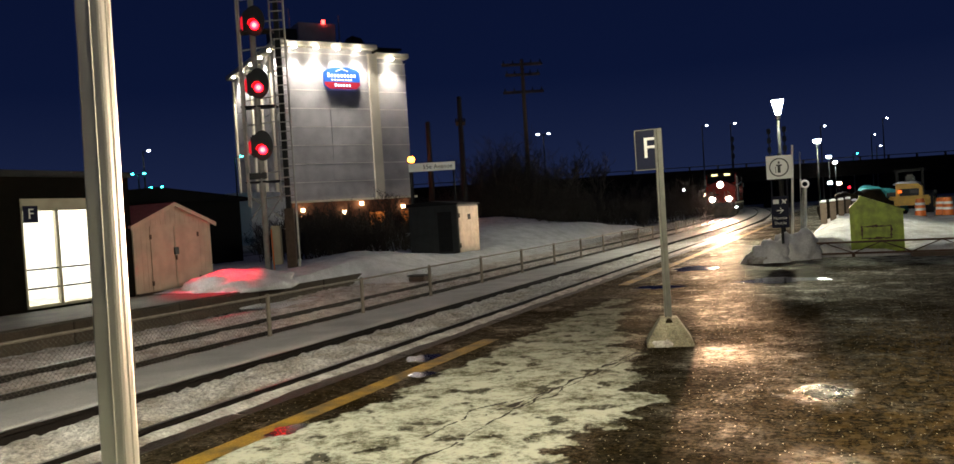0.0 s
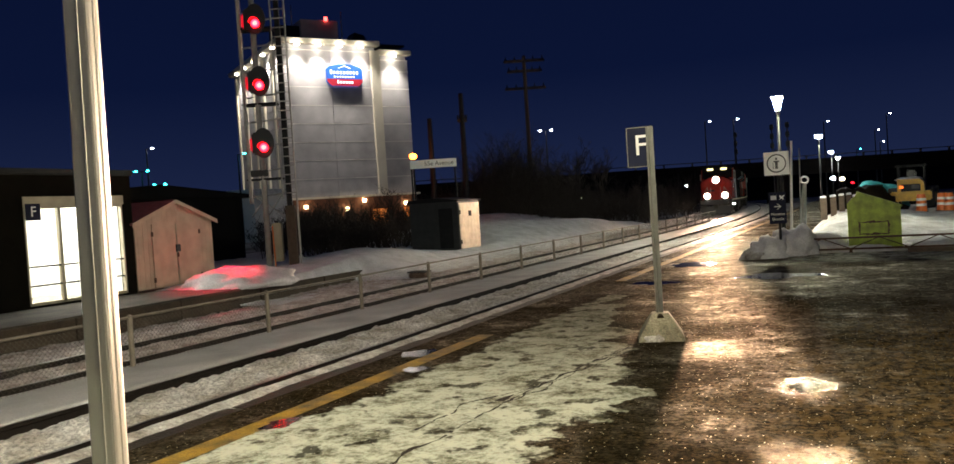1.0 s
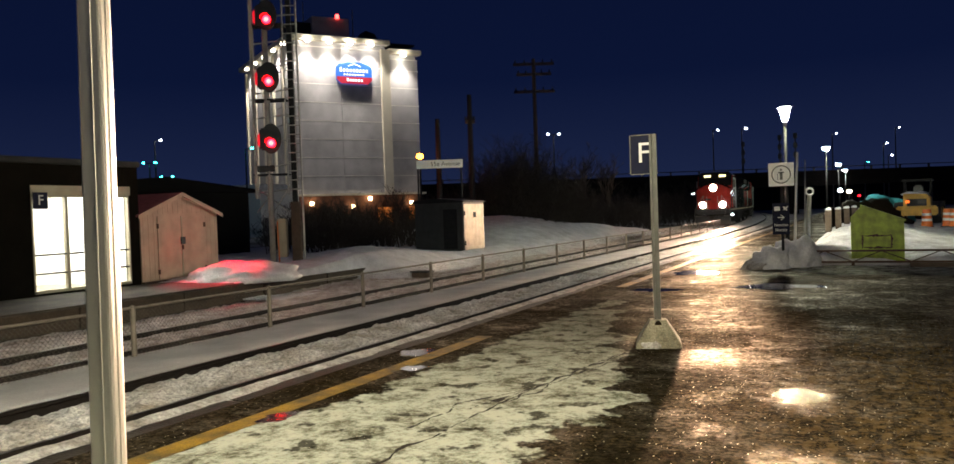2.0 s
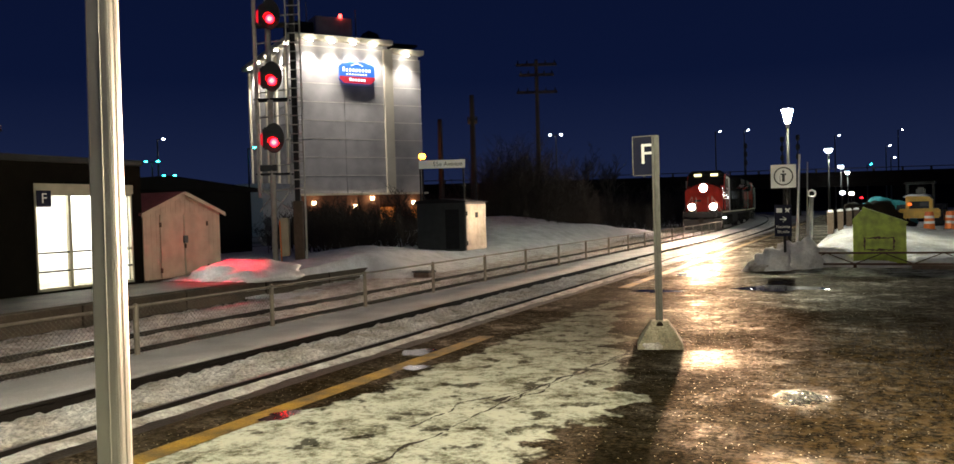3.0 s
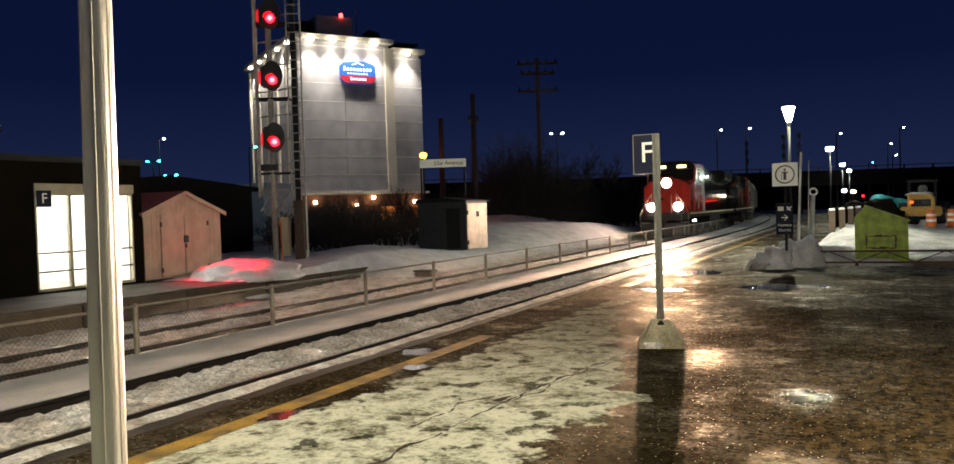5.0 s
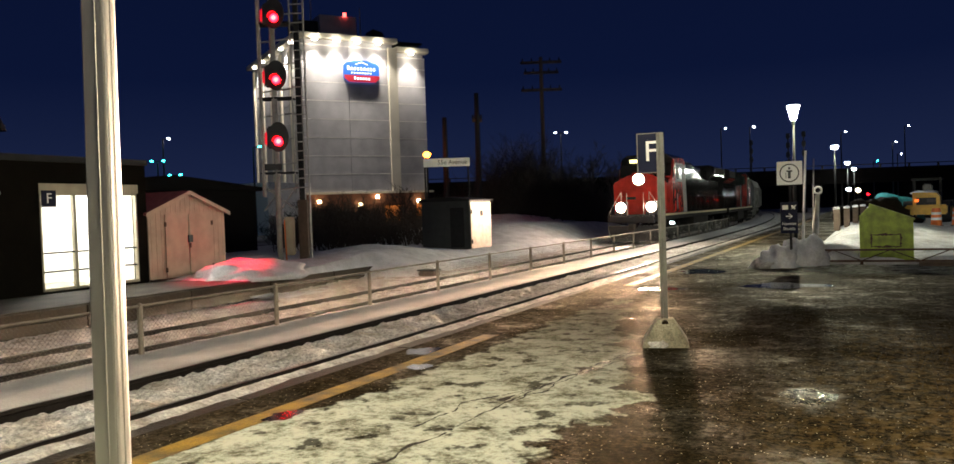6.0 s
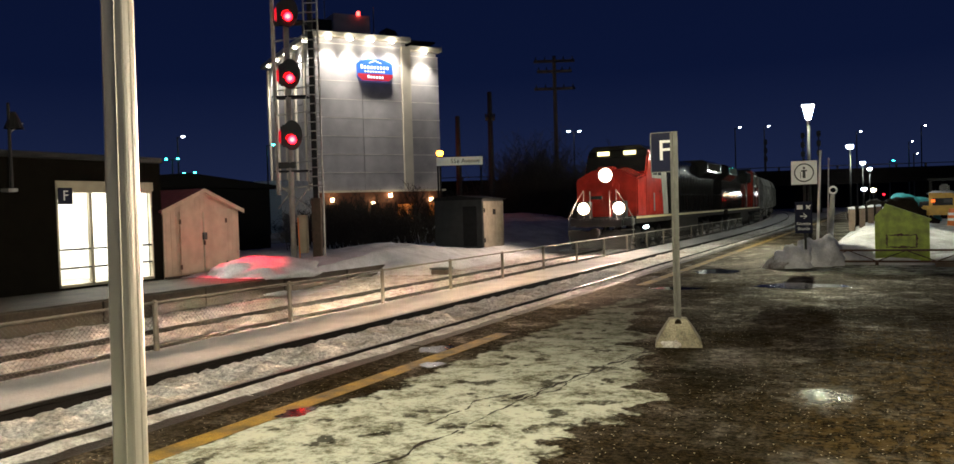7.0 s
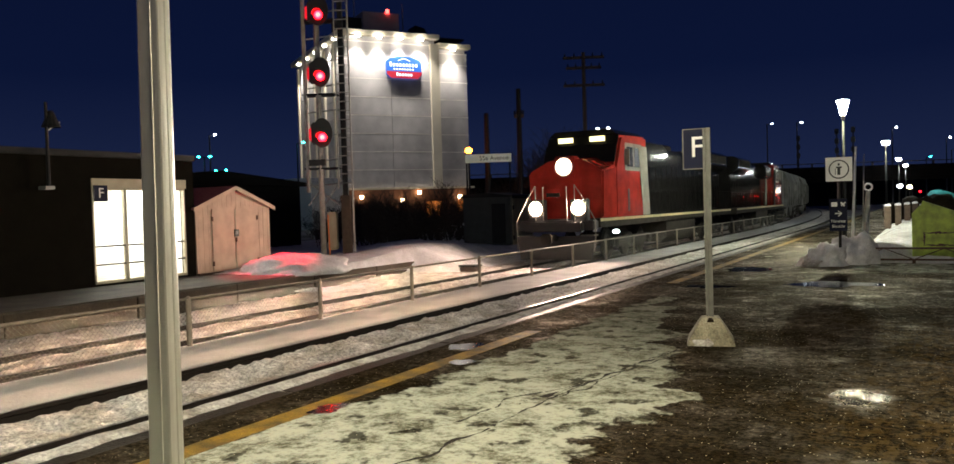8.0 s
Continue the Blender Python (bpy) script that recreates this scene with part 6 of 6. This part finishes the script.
for x, y in ((-19.5, 150), (-12.5, 140), (-10.0, 138)):
    signal_mast(x, y, 13.0)
bare_tree(-24.0, 57.5, 6.6, 3, 0.0, 3)
bare_tree(-26.0, 60.0, 6.0, 5, 0.0, 3)
bare_tree(-22.0, 67.3, 9.8, 7)
bare_tree(-20.5, 70.0, 8.0, 9)
bare_tree(-30.5, 50.0, 5.2, 11)
for k, (x, y, w, h) in enumerate([(-24.0, 57.0, 4.2, 3.4), (-19.5, 66.0, 4.0, 3.0), (-22.0, 36.0, 2.6, 1.9), (-27.0, 38.0, 3.4, 3.0), (-25.0, 33.0, 2.6, 2.3), (-31.0, 42.0, 4.0, 3.2), (-18.0, 75.0, 4.0, 3.4), (-17.0, 86.0, 5.0, 4.0), (-33.0, 62.0, 5.0, 3.6), (-38.0, 75.0, 6.0, 4.0), (-25.0, 58.0, 2.6, 7.6), (-24.0, 59.0, 3.0, 6.8), (-26.5, 58.5, 2.6, 6.4), (-24.6, 60.5, 2.4, 7.6), (-23.2, 60.0, 2.4, 5.4), (-22.0, 62.0, 2.6, 4.6), (-27.0, 72.0, 5.0, 4.2), (-30.0, 84.0, 6.0, 5.0), (-24.0, 92.0, 6.0, 4.6), (-38.0, 92.0, 7.0, 5.0), (-19.0, 100.0, 5.0, 4.6), (-48.0, 88.0, 7.0, 4.4), (-45.0, 70.0, 6.0, 3.4), (-36.0, 50.0, 5.0, 2.6), (-40.0, 56.0, 5.0, 2.8)]):
    thicket(x, y, w, h, 20 + k, -0.2, 130)


def station_wall():
    """Unseen walls added behind, with an assumed lamp that lights the near platform."""
    setting(piece("wall_east", lambda bm: box(bm, 4.6, 4.9, -14, 8, -0.05, 4.2), BRICK_DARK), "plain dark wall added out of view beside the platform", "wall")
    setting(piece("wall_south", lambda bm: box(bm, -5.4, 4.6, -14.3, -14, -0.05, 4.2), BRICK_DARK), "plain dark wall added out of view behind the platform", "wall")
    t = thing("wall_lamp", "unseen warm white lamp assumed on the added wall", "lamp", pose(4.58, 3.4, 3.1, 0, 0, 90))
    piece("housing", lambda bm: box(bm, -0.3, 0.3, -0.02, 0.12, -0.12, 0.2, 0.03), DARK, t)
    piece("diffuser", lambda bm: box(bm, -0.26, 0.26, 0.12, 0.30, -0.18, 0.14, 0.04), WALL_WARM, t, "glowing warm diffuser")


def crack(points, seed):
    rng = random.Random(seed)

    def make(bm):
        last = None
        for (ax, ay), (bx, by) in zip(points, points[1:]):
            for k in range(30):
                f = k / 30
                x, y, w = ax + (bx - ax) * f + 0.09 * noise.noise(Vector((seed, 3.0 * (ay + (by - ay) * f), 0))) + rng.uniform(-0.008, 0.008), ay + (by - ay) * f, rng.uniform(0.003, 0.012) + 0.060 * max(0.0, noise.noise(Vector((seed, 2.6 * (ay + (by - ay) * f), 4))))
                pair = (bm.verts.new((x - w, y, 0.0045)), bm.verts.new((x + w, y, 0.0045)))
                if last and rng.random() < 0.94:
                    bm.faces.new((*last, pair[1], pair[0]))
                last = pair
    setting(piece("crack", make, GRIME), "dark wet crack running through the icy asphalt", "crack")


station_wall()
crack([(-2.62, 9.6), (-2.75, 8.6), (-2.98, 7.2), (-3.1, 5.4), (-3.3, 3.8)], 5)
crack([(-2.5, 9.3), (-2.85, 7.9), (-3.2, 6.3)], 8)
crack([(-2.6, 9.4), (-2.8, 8.6), (-2.85, 7.4), (-3.05, 6.6)], 13)
crack([(-2.95, 7.3), (-3.35, 6.6), (-3.4, 5.6)], 21)


def dry_weeds():
    rng = random.Random(77)
    stalks = ([], [])
    for _ in range(900):
        x, y = rng.gauss(1.5, 0.6), rng.gauss(10.4, 1.6)
        k = 0.05 + 0.16 * rng.random() ** 2
        a = Vector((x, y, 0))
        b = a + Vector((rng.uniform(-0.12, 0.12), rng.uniform(-0.12, 0.12), k))
        twig(stalks, a, b, 0.004, 0.002)
        twig(stalks, a.lerp(b, 0.6), b + Vector((rng.uniform(-0.06, 0.06), rng.uniform(-0.06, 0.06), 0.01)), 0.003, 0.001)
    tagged(twigs_part("dry_weeds", stalks, TWIG, None), "dry dead weeds poking through the wet ground", "weeds", kind="stuff")


dry_weeds()
lead = locomotive(True, "red and black diesel locomotive with blazing headlights")
trailing = locomotive(False, "trailing black and red diesel locomotive facing backwards")
cars = [hopper_car()]
cars += [copy_thing(cars[0], Matrix.Identity(4)) for _ in range(4)]


def on_track(y, length, back=False):
    """Pose of a vehicle whose front end stands at y on the far track."""
    a, b = y + 0.18 * length, y + 0.82 * length
    ax, bx = -11.53 + bend(a), -11.53 + bend(b)
    turn = math.degrees(math.atan2(-(bx - ax), b - a))
    slope = (bx - ax) / (b - a)
    if back:
        return pose(ax + slope * 0.64 * length + slope * 0.18 * length, y + length, -0.30, 0, 0, turn + 180)
    return pose(ax - slope * 0.18 * length, y, -0.30, 0, 0, turn)


def motions():
    run = [(0.0, 87.6), (0.5, 84.0), (1.0, 80.4), (1.5, 76.8), (2.0, 73.2), (2.5, 69.6), (3.0, 65.9), (3.5, 62.2), (4.0, 58.6), (4.5, 54.9), (5.0, 51.1), (5.5, 47.3),
           (6.0, 43.4), (6.5, 39.5), (7.0, 35.5), (7.5, 31.42), (8.0, 27.33)]
    walk(lead, [(t, on_track(y, 20.8)) for t, y in run])
    walk(trailing, [(t, on_track(y + 22.6, 20.8, True)) for t, y in run])
    for k, car in enumerate(cars):
        walk(car, [(t, on_track(y + 45.6 + 18.6 * k, 18.0)) for t, y in run])
    # wheels roll on 0.53 m
    times, places = [t for t, _ in run], [y for _, y in run]
    for vehicle in (lead, trailing, *cars):
        way = -1 if vehicle is trailing else 1
        for w in vehicle.children_recursive:
            if w.name.startswith("wheel"):
                at = w.matrix_basis.translation.copy()
                walk(w, [(0.1 * k, pose(*at, way * math.degrees((87.6 - float(np.interp(0.1 * k, times, places))) / 0.53), 0, 0)) for k in range(81)])


motions()
